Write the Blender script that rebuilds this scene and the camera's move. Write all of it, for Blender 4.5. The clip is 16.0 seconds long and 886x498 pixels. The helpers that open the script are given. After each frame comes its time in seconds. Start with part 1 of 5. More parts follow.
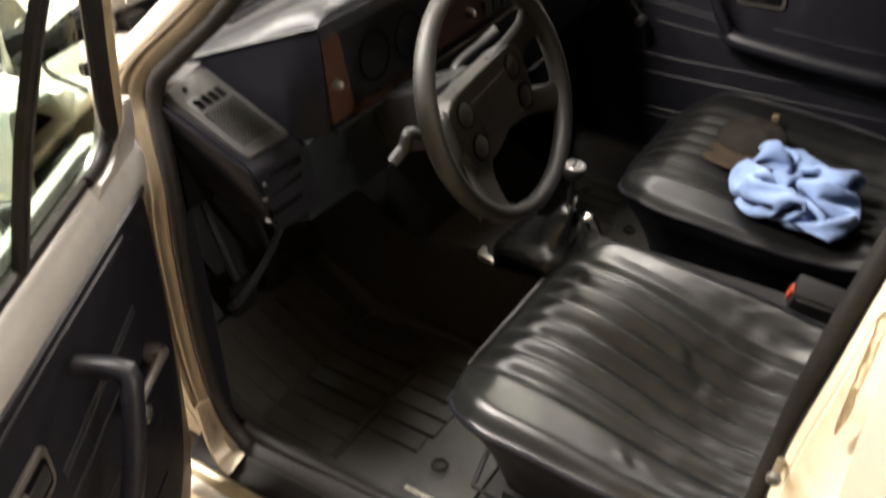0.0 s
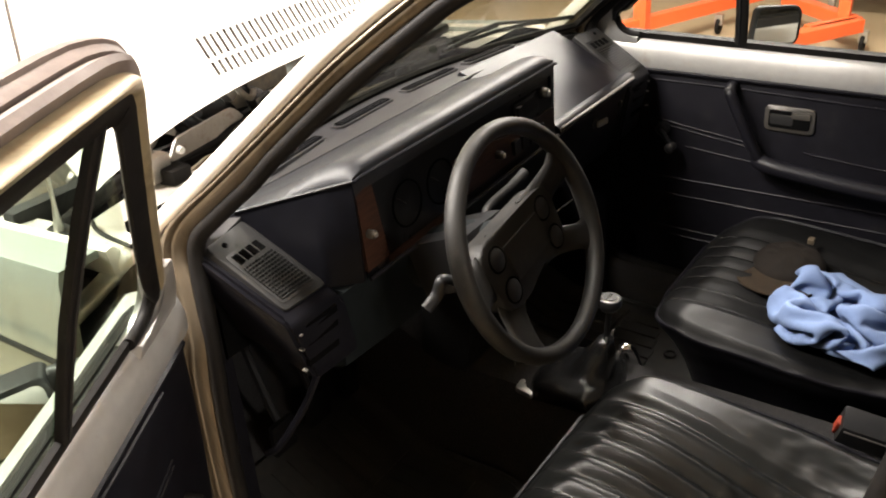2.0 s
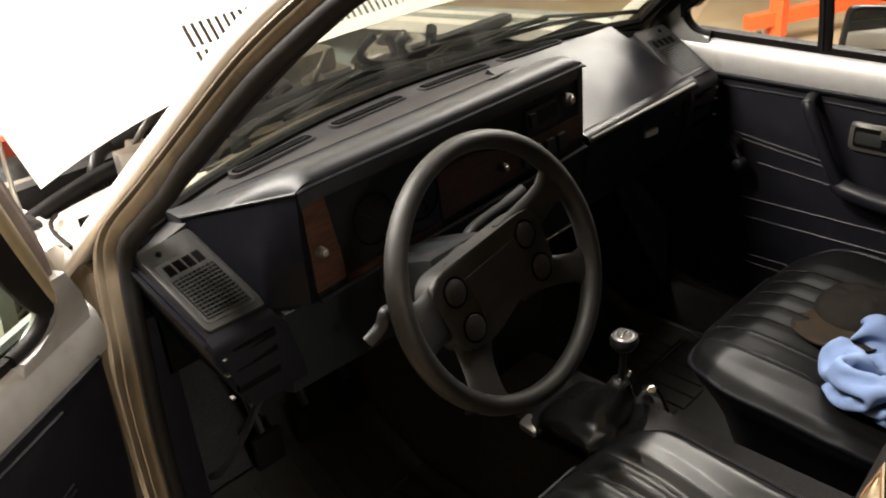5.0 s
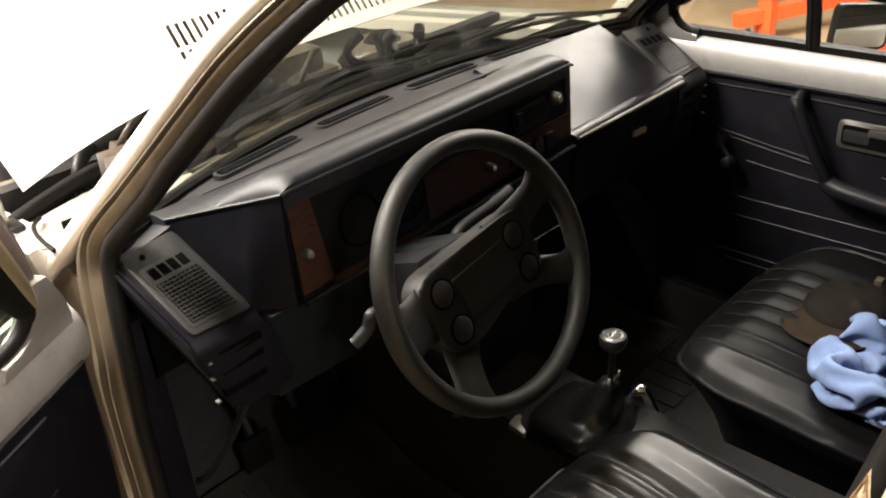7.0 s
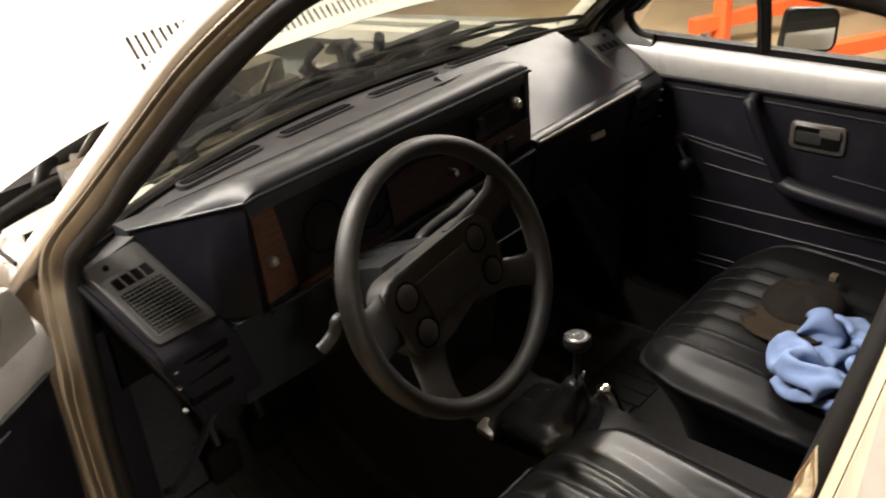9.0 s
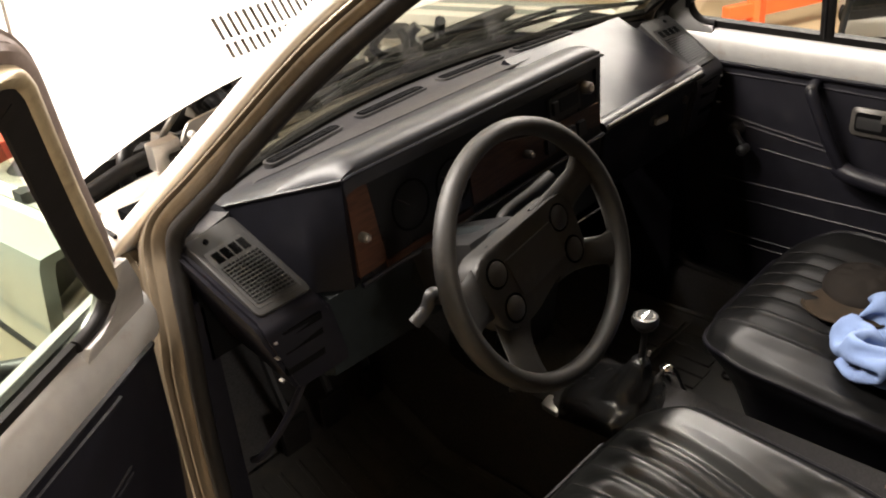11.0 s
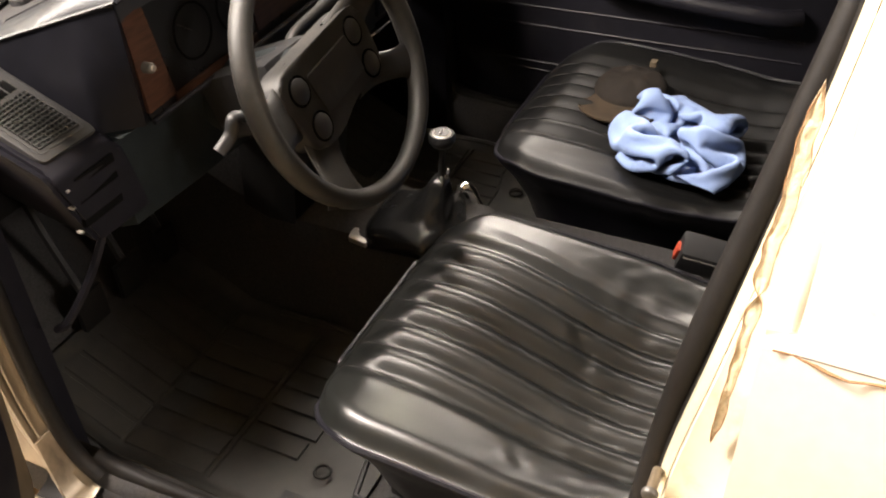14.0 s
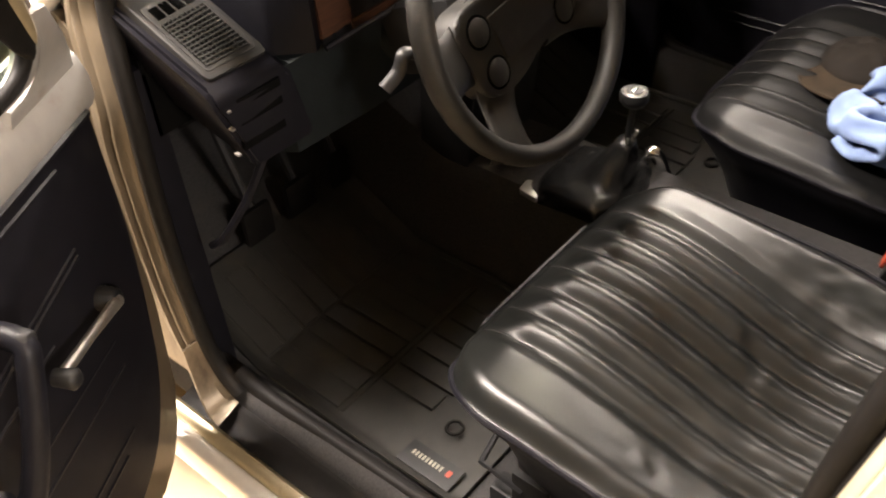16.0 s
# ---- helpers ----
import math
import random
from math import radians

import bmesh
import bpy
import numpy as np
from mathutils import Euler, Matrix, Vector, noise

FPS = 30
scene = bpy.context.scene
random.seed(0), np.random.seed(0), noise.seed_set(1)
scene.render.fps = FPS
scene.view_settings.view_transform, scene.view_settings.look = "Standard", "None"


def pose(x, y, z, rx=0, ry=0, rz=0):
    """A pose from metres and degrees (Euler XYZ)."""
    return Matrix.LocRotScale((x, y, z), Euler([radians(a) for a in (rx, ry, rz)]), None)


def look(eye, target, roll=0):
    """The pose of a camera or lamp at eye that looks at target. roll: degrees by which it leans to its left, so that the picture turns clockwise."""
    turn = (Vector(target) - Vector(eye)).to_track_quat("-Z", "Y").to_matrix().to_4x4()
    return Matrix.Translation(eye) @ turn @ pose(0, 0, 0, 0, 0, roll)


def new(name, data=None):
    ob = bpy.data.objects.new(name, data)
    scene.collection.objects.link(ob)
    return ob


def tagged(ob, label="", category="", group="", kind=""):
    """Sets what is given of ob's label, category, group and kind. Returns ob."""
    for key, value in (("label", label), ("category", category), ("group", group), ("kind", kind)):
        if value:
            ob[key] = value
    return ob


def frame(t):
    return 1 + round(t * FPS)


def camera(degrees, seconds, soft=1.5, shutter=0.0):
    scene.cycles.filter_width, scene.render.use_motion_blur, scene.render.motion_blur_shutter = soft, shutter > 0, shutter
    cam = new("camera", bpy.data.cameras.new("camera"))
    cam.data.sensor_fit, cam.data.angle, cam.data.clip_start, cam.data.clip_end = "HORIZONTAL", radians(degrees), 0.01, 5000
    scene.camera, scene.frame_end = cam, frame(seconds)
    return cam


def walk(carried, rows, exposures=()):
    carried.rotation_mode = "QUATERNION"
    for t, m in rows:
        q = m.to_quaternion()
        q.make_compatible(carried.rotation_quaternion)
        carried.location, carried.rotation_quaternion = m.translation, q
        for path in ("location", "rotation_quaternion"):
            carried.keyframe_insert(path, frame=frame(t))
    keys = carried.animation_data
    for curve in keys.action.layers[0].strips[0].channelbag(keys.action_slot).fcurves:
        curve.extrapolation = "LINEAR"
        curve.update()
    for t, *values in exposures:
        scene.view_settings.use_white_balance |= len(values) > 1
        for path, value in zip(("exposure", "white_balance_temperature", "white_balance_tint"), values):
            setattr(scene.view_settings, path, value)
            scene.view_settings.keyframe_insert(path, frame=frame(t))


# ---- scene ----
cam = camera(52.4, 16.0, 2.0, 0.5)
PATH = [
    (0, (-1.339, -0.759, 1.516), (0.035, 0.13, 0.367), -0.9),
    (0.5, (-1.331, -0.762, 1.558), (0.104, 0.216, 0.566), -2.0),
    (1, (-1.325, -0.764, 1.566), (0.098, 0.258, 0.601), -3.0),
    (1.5, (-1.324, -0.763, 1.57), (0.103, 0.275, 0.629), -3.5),
    (2, (-1.318, -0.763, 1.569), (0.113, 0.268, 0.625), -3.9),
    (2.5, (-1.3, -0.768, 1.573), (0.134, 0.263, 0.635), -4.1),
    (3, (-1.231, -0.791, 1.576), (0.14, 0.316, 0.63), -4.0),
    (3.5, (-1.119, -0.837, 1.581), (0.127, 0.43, 0.663), -4.1),
    (4, (-1.055, -0.858, 1.55), (0.129, 0.444, 0.599), -4.3),
    (4.5, (-1.04, -0.853, 1.532), (0.154, 0.432, 0.571), -4.3),
    (5, (-1.035, -0.856, 1.532), (0.18, 0.411, 0.575), -4.8),
    (7.5, (-1.017, -0.854, 1.53), (0.217, 0.391, 0.567), -4.9),
    (8, (-1.01, -0.857, 1.527), (0.274, 0.348, 0.578), -4.6),
    (8.5, (-1.01, -0.866, 1.531), (0.302, 0.313, 0.588), -4.6),
    (9, (-1.034, -0.867, 1.531), (0.252, 0.336, 0.582), -4.9),
    (9.5, (-1.07, -0.855, 1.535), (0.156, 0.391, 0.564), -5.2),
    (12, (-1.161, -0.807, 1.545), (0.178, 0.315, 0.571), -3.5),
    (12.5, (-1.189, -0.8, 1.539), (0.217, 0.207, 0.534), -3.1),
    (13, (-1.206, -0.771, 1.517), (0.228, 0.105, 0.433), -3.1),
    (13.5, (-1.2, -0.764, 1.485), (0.224, 0.007, 0.311), -3.0),
    (14, (-1.184, -0.77, 1.467), (0.229, -0.061, 0.241), -2.4),
    (14.5, (-1.178, -0.764, 1.461), (0.21, -0.065, 0.203), -1.9),
    (15, (-1.186, -0.759, 1.452), (0.14, -0.004, 0.158), -2.2),
    (15.5, (-1.192, -0.756, 1.458), (0.069, 0.113, 0.172), -3.4),
    (16, (-1.089, -0.756, 1.437), (0.021, 0.26, 0.12), -4.1),
]
walk(cam, [(t, look(e, g, r)) for t, e, g, r in PATH], exposures=[(0.0, 1.2, 6600, 11), (0.5, 1.2, 6650, 11), (1.0, 1.0, 6600, 12), (1.5, 0.80, 6600, 12), (2.5, 0.7, 6600, 12), (3.1, 0.5, 6600, 12), (3.5, 0.08, 6600, 11), (4.0, 0.05, 6600, 11), (4.5, 0.4, 6600, 11), (5.0, 0.62, 6600, 11), (8.0, 0.63, 6700, 12), (9.5, 0.55, 6700, 12), (12.0, 1.0, 6750, 14), (13.0, 1.2, 6800, 14), (13.5, 1.52, 6900, 15), (14.0, 1.46, 6950, 15), (15.0, 1.36, 7050, 16), (16.0, 1.47, 7050, 16)])

# ---- world and light ----
world = bpy.data.worlds.new("world")
scene.world = world
world.use_nodes = True
world.node_tree.nodes["Background"].inputs[0].default_value = (0.9, 0.85, 0.75, 1)
world.node_tree.nodes["Background"].inputs[1].default_value = 0.02


def tube_lamp(x, y, z, sx, sy, watts, colour=(1.0, 0.95, 0.885)):
    data = bpy.data.lights.new("tube_light", "AREA")
    data.shape, data.size, data.size_y, data.energy, data.color = "RECTANGLE", sx, sy, watts, colour
    ob = new("tube_light", data)
    ob.matrix_world = pose(x, y, z)
    return ob


# Last row: unseen lamp added to brighten the open door's inner side.
LAMPS = ((-0.95, 0.75, 2.62, 0.35, 1.00, 118), (-1.45, 2.0, 2.62, 0.35, 1.00, 190), (-1.7, -4.0, 2.62, 0.35, 1.30, 135), (2.4, 0.6, 2.62, 0.35, 1.30, 145), (1.20, 0.25, 2.62, 1.30, 0.35, 25), (0.2, -4.2, 2.62, 1.30, 0.35, 95))
for row in LAMPS:
    tube_lamp(*row)


# ---- materials ----
def mat(name, base, rough=0.5, metal=0.0, vary=0.12, scale=30.0, bump=0.0, bump_scale=200.0, dirt=None, dirt_amount=0.0,
        dirt_scale=6.0, coat=0.0, spread=0.05, stretch=None, spec=0.5):
    """A surface: base colour with two scales of variation, optional dirt of its own colour, and fine relief."""
    m = bpy.data.materials.new(name)
    m.use_nodes = True
    t = m.node_tree
    b = t.nodes["Principled BSDF"]
    b.inputs["Metallic"].default_value = metal
    b.inputs["Coat Weight"].default_value = coat
    b.inputs["Specular IOR Level"].default_value = spec
    b.inputs["Coat Roughness"].default_value = 0.08
    co = t.nodes.new("ShaderNodeTexCoord")
    src = co.outputs["Object"]
    if stretch:
        mp = t.nodes.new("ShaderNodeMapping")
        mp.inputs["Scale"].default_value = stretch
        t.links.new(src, mp.inputs[0])
        src = mp.outputs[0]
    n1 = t.nodes.new("ShaderNodeTexNoise")
    n1.inputs["Scale"].default_value, n1.inputs["Detail"].default_value = scale, 5
    t.links.new(src, n1.inputs["Vector"])
    r1 = t.nodes.new("ShaderNodeValToRGB")
    lo, hi = 1 - vary, 1 + vary
    r1.color_ramp.elements[0].position, r1.color_ramp.elements[1].position = 0.3, 0.7
    r1.color_ramp.elements[0].color = (base[0] * lo, base[1] * lo, base[2] * lo, 1)
    r1.color_ramp.elements[1].color = (base[0] * hi, base[1] * hi, base[2] * hi, 1)
    t.links.new(n1.outputs["Fac"], r1.inputs[0])
    colour = r1.outputs[0]
    n2 = t.nodes.new("ShaderNodeTexNoise")
    n2.inputs["Scale"].default_value, n2.inputs["Detail"].default_value, n2.inputs["Roughness"].default_value = dirt_scale, 8, 0.65
    t.links.new(src, n2.inputs["Vector"])
    if dirt:
        r2 = t.nodes.new("ShaderNodeValToRGB")
        r2.color_ramp.elements[0].position, r2.color_ramp.elements[1].position = 0.62 - 0.3 * dirt_amount, 0.78 - 0.2 * dirt_amount
        t.links.new(n2.outputs["Fac"], r2.inputs[0])
        mix = t.nodes.new("ShaderNodeMixRGB")
        mix.inputs[2].default_value = (*dirt, 1)
        t.links.new(r2.outputs[0], mix.inputs[0])
        t.links.new(colour, mix.inputs[1])
        colour = mix.outputs[0]
    t.links.new(colour, b.inputs["Base Color"])
    mr = t.nodes.new("ShaderNodeMapRange")
    mr.inputs["From Min"].default_value, mr.inputs["From Max"].default_value = 0.3, 0.7
    mr.inputs["To Min"].default_value, mr.inputs["To Max"].default_value = max(0.02, rough - spread), min(1, rough + spread)
    t.links.new(n2.outputs["Fac"], mr.inputs[0])
    t.links.new(mr.outputs[0], b.inputs["Roughness"])
    if bump:
        n3 = t.nodes.new("ShaderNodeTexNoise")
        n3.inputs["Scale"].default_value, n3.inputs["Detail"].default_value = bump_scale, 4
        t.links.new(src, n3.inputs["Vector"])
        bp = t.nodes.new("ShaderNodeBump")
        bp.inputs["Strength"].default_value, bp.inputs["Distance"].default_value = bump, 0.002
        t.links.new(n3.outputs["Fac"], bp.inputs["Height"])
        t.links.new(bp.outputs[0], b.inputs["Normal"])
    return m


def glass_mat(name, tint, rough=0.0):
    m = bpy.data.materials.new(name)
    m.use_nodes = True
    t = m.node_tree
    t.nodes.remove(t.nodes["Principled BSDF"])
    out = t.nodes["Material Output"]
    tr = t.nodes.new("ShaderNodeBsdfTransparent")
    tr.inputs[0].default_value = (*tint, 1)
    gl = t.nodes.new("ShaderNodeBsdfGlossy")
    gl.inputs["Roughness"].default_value = rough
    lw = t.nodes.new("ShaderNodeLayerWeight")
    lw.inputs[0].default_value = 0.5
    pw = t.nodes.new("ShaderNodeMath")
    pw.operation = "POWER"
    pw.inputs[1].default_value = 4.0
    t.links.new(lw.outputs["Facing"], pw.inputs[0])
    fr = t.nodes.new("ShaderNodeMath")
    fr.operation = "MULTIPLY_ADD"
    fr.inputs[1].default_value, fr.inputs[2].default_value = 0.28, 0.025
    t.links.new(pw.outputs[0], fr.inputs[0])
    mx = t.nodes.new("ShaderNodeMixShader")
    t.links.new(fr.outputs[0], mx.inputs[0])
    t.links.new(tr.outputs[0], mx.inputs[1])
    t.links.new(gl.outputs[0], mx.inputs[2])
    t.links.new(mx.outputs[0], out.inputs[0])
    return m


def glow_mat(name, colour, strength):
    m = bpy.data.materials.new(name)
    m.use_nodes = True
    b = m.node_tree.nodes["Principled BSDF"]
    b.inputs["Emission Color"].default_value = (*colour, 1)
    b.inputs["Emission Strength"].default_value = strength
    return m


PAINT = mat("silver_beige_paint", (0.66, 0.63, 0.58), 0.34, 0.35, 0.04, 60, dirt=(0.30, 0.21, 0.12), dirt_amount=0.1, dirt_scale=9, coat=0.4)
# One champagne paint twice: GOLD darkened for shade, FRAMEGOLD lightened for lamp light.
GOLD = mat("shaded_champagne_paint", (0.115, 0.091, 0.062), 0.40, 0.45, 0.14, 40, dirt=(0.055, 0.040, 0.026), dirt_amount=0.28, dirt_scale=22, stretch=(1, 1, 0.35))
FRAMEGOLD = mat("lit_champagne_paint", (0.30, 0.25, 0.16), 0.32, 0.4, 0.1, 40, dirt=(0.16, 0.12, 0.07), dirt_amount=0.22, dirt_scale=18)
RUSTYGOLD = mat("rusty_seam_sealer", (0.50, 0.43, 0.29), 0.7, 0.0, 0.2, 120, 0.5, 300, dirt=(0.24, 0.18, 0.10), dirt_amount=0.14, dirt_scale=110)
SILVER = mat("silver_inner_paint", (0.37, 0.365, 0.352), 0.38, 0.42, 0.05, 50, dirt=(0.3, 0.27, 0.23), dirt_amount=0.1, dirt_scale=20)
WHITE = mat("white_hood_paint", (0.80, 0.78, 0.74), 0.4, 0.0, 0.02, 20, dirt=(0.55, 0.33, 0.13), dirt_amount=0.02, dirt_scale=5, coat=0.3)
# Body paint of the wing with its shade put into the colour.
WINGSHADED = mat("shaded_wing_paint", (0.215, 0.235, 0.22), 0.34, 0.2, 0.03, 30, dirt=(0.165, 0.175, 0.16), dirt_amount=0.1, dirt_scale=6, coat=0.4)
CHAMPAGNE = mat("cream_champagne_paint", (0.56, 0.50, 0.35), 0.32, 0.35, 0.05, 40, dirt=(0.42, 0.33, 0.19), dirt_amount=0.2, dirt_scale=20)
CREAMPAINT = mat("cream_pillar_paint", (0.60, 0.55, 0.44), 0.34, 0.3, 0.05, 40, dirt=(0.44, 0.36, 0.23), dirt_amount=0.16, dirt_scale=16)
BEZEL = mat("worn_grey_bezel", (0.050, 0.046, 0.040), 0.45, 0.3, 0.1, 60)
BADGEGREY = mat("worn_badge_print", (0.16, 0.15, 0.12), 0.6, 0.0, 0.3, 90)
RUST = mat("rust_stain", (0.20, 0.105, 0.045), 0.8, 0.0, 0.3, 60)
VINYL = mat("black_vinyl", (0.0062, 0.0060, 0.0080), 0.40, 0.0, 0.15, 40, 0.10, 900, dirt=(0.012, 0.0112, 0.0118), dirt_amount=0.12, dirt_scale=14, spread=0.08, spec=0.15)
PAD = mat("grained_black_dash_pad", (0.012, 0.0125, 0.0148), 0.46, 0.0, 0.12, 50, 0.16, 700, dirt=(0.022, 0.021, 0.021), dirt_amount=0.1, dirt_scale=10, spread=0.05, spec=0.28)
LEATHER = mat("worn_black_leather", (0.0054, 0.0057, 0.0052), 0.34, 0.0, 0.2, 35, 0.10, 500, dirt=(0.017, 0.016, 0.0135), dirt_amount=0.05, dirt_scale=7, spread=0.04, spec=0.29)
# Dark dash vinyl made greyer, the windshield's sheen put into its colour.
SHELFGREY = mat("sheen_grey_shelf_vinyl", (0.018, 0.0172, 0.0185), 0.42, 0.0, 0.12, 40, 0.14, 700, dirt=(0.034, 0.032, 0.031), dirt_amount=0.15, dirt_scale=9)
# Copy of the seat leather, dimmed for the less lit passenger cushion.
DIMLEATHER = mat("dimmed_black_leather", (0.0048, 0.0048, 0.0048), 0.42, 0.0, 0.2, 35, 0.10, 500, dirt=(0.014, 0.013, 0.012), dirt_amount=0.06, dirt_scale=7, spread=0.06, spec=0.09)
# Black vinyl darkened further, shade of the hood's left cheek in its colour.
SHADEVINYL = mat("shaded_black_vinyl", (0.0030, 0.0030, 0.0040), 0.34, 0.0, 0.15, 40, 0.06, 900, spec=0.06)
BOOT = mat("shiny_boot_leather", (0.009, 0.009, 0.009), 0.26, 0.0, 0.15, 40, 0.1, 400, spec=0.4)
PLASTIC = mat("dark_plastic", (0.010, 0.010, 0.0105), 0.45, 0.0, 0.12, 60, 0.08, 900, spec=0.28)
GREYPLASTIC = mat("grey_black_plastic", (0.0145, 0.0142, 0.014), 0.48, 0.0, 0.1, 60, 0.08, 900, spec=0.22)
WHEELGRIP = mat("worn_wheel_plastic", (0.0130, 0.0124, 0.0116), 0.54, 0.0, 0.15, 60, 0.12, 700, dirt=(0.032, 0.028, 0.024), dirt_amount=0.12, dirt_scale=16, spread=0.06, spec=0.31)
RUBBER = mat("black_rubber", (0.0075, 0.0068, 0.0064), 0.55, 0.0, 0.15, 80, 0.1, 500, dirt=(0.017, 0.014, 0.011), dirt_amount=0.15, dirt_scale=25, spec=0.11)
OLDRUBBER = mat("perished_brown_rubber", (0.125, 0.097, 0.085), 0.6, 0.0, 0.15, 40, 0.15, 300, dirt=(0.19, 0.15, 0.125), dirt_amount=0.2, dirt_scale=18)
MATRUB = mat("rubber_floor_mat", (0.020, 0.0192, 0.0175), 0.55, 0.0, 0.15, 40, 0.1, 400, dirt=(0.034, 0.029, 0.021), dirt_amount=0.2, dirt_scale=9, spec=0.25)
CARPET = mat("dark_carpet", (0.031, 0.030, 0.030), 0.95, 0.0, 0.3, 300, 0.5, 600, dirt=(0.042, 0.038, 0.033), dirt_amount=0.2, dirt_scale=10, spec=0.1)
WOOD = mat("brown_wood_veneer", (0.030, 0.0125, 0.007), 0.5, 0.0, 0.45, 18, 0.05, 200, stretch=(2, 2, 14), spec=0.25)
BLACKGLOSS = mat("gloss_black", (0.006, 0.006, 0.0065), 0.3, 0.0, 0.1, 40, spec=0.15)
# Glossless black; plates of it paint the shade inside vents and wells.
DARK = mat("unlit_black", (0.0035, 0.0035, 0.0035), 0.9, 0.0, 0.1, 40, spec=0.0)
CHROME = mat("chrome", (0.75, 0.74, 0.72), 0.12, 1.0, 0.04, 60)
DULLMETAL = mat("dull_metal", (0.42, 0.4, 0.37), 0.38, 0.9, 0.1, 60, dirt=(0.2, 0.15, 0.1), dirt_amount=0.2, dirt_scale=30)
CLOTH = mat("blue_cotton_cloth", (0.138, 0.200, 0.352), 0.9, 0.0, 0.10, 25, 0.3, 900, dirt=(0.085, 0.12, 0.21), dirt_amount=0.14, dirt_scale=14)
CAPBROWN = mat("brown_suede_cap", (0.021, 0.014, 0.008), 0.85, 0.0, 0.25, 50, 0.3, 500, spec=0.2)
CAPDARK = mat("dark_cap_cloth", (0.0085, 0.0065, 0.005), 0.85, 0.0, 0.25, 50, 0.3, 500, spec=0.15)
ORANGE = mat("orange_enamel", (0.85, 0.13, 0.035), 0.35, 0.0, 0.05, 40, dirt=(0.3, 0.12, 0.06), dirt_amount=0.1, dirt_scale=12)
CONCRETE = mat("tan_concrete", (0.37, 0.285, 0.18), 0.45, 0.0, 0.08, 8, 0.1, 90, dirt=(0.26, 0.19, 0.115), dirt_amount=0.3, dirt_scale=1.6, spread=0.15)
WALLPAINT = mat("cream_wall_paint", (0.62, 0.54, 0.42), 0.7, 0.0, 0.04, 5, 0.1, 60, dirt=(0.5, 0.42, 0.31), dirt_amount=0.15, dirt_scale=2)
# Darkened colour for the unseen walls, to keep reflections in the trim low.
WALLDARK = mat("darkened_unseen_wall", (0.10, 0.085, 0.065), 0.75, 0.0, 0.1, 6, 0.1, 60, dirt=(0.06, 0.05, 0.04), dirt_amount=0.2, dirt_scale=2)
ENGINE = mat("oily_engine_metal", (0.11, 0.098, 0.080), 0.5, 0.3, 0.3, 40, 0.2, 200, dirt=(0.17, 0.12, 0.07), dirt_amount=0.3, dirt_scale=20)
GREENPAD = mat("teal_padded_knee_panel", (0.0075, 0.0098, 0.0105), 0.65, 0.0, 0.2, 40, 0.2, 300, spec=0.12)
RED = mat("red_plastic", (0.22, 0.028, 0.012), 0.45)
WHITEMARK = mat("white_print", (0.7, 0.7, 0.68), 0.5)
WSGLASS = glass_mat("windshield_glass", (0.88, 0.9, 0.84))
DOORGLASS = glass_mat("green_tinted_glass", (0.80, 0.87, 0.80))
PGLASS = glass_mat("clear_side_glass", (0.93, 0.94, 0.91))
MIRROR = mat("mirror_glass", (0.8, 0.8, 0.78), 0.03, 1.0, 0.01, 10)
TUBE = glow_mat("tube_glow", (1.0, 0.9, 0.75), 6.0)


# ---- building helpers ----
def part(name, bm, material, parent=None, label="", sharp=52):
    me = bpy.data.meshes.new(name)
    bmesh.ops.recalc_face_normals(bm, faces=bm.faces[:])
    bm.to_mesh(me)
    bm.free()
    me.materials.append(material)
    if len(me.polygons):
        me.polygons.foreach_set("use_smooth", [True] * len(me.polygons))
        me.set_sharp_from_angle(angle=radians(sharp))
    ob = new(name, me)
    ob.parent = parent
    if label:
        ob["label"] = label
    return ob


def thing(name, label, category, group="", at=(0, 0, 0)):
    ob = new(name)
    ob.empty_display_size = 0.05
    ob.location = at
    return tagged(ob, label, category, group)


def B():
    return bmesh.new()


def quads(bm, rings, closed=True, caps=True, loop=False):
    """Skin a row of equal rings of points."""
    vs = [[bm.verts.new(p) for p in r] for r in rings]
    n = len(vs[0])
    rows = list(zip(vs, vs[1:])) + ([(vs[-1], vs[0])] if loop else [])
    for a, b in rows:
        for i in range(n if closed else n - 1):
            j = (i + 1) % n
            bm.faces.new((a[i], a[j], b[j], b[i]))
    if caps and closed and not loop:
        bm.faces.new(vs[0][::-1])
        bm.faces.new(vs[-1])
    return bm


def tube(bm, pts, r, n=8, loop=False, flat=1.0):
    pts = [Vector(p) for p in pts]
    k = len(pts)
    rs = r if isinstance(r, (list, tuple)) else [r] * k
    rings, ref = [], None
    for i, p in enumerate(pts):
        a = pts[(i - 1) % k] if (loop or i > 0) else p
        b = pts[(i + 1) % k] if (loop or i < k - 1) else p
        d = (b - a).normalized()
        if ref is None:
            ref = d.orthogonal().normalized()
        ref = (ref - d * ref.dot(d)).normalized()
        s = d.cross(ref)
        rings.append([p + (ref * math.cos(q) + s * math.sin(q) * flat) * rs[i] for q in (2 * math.pi * j / n for j in range(n))])
    return quads(bm, rings, loop=loop)


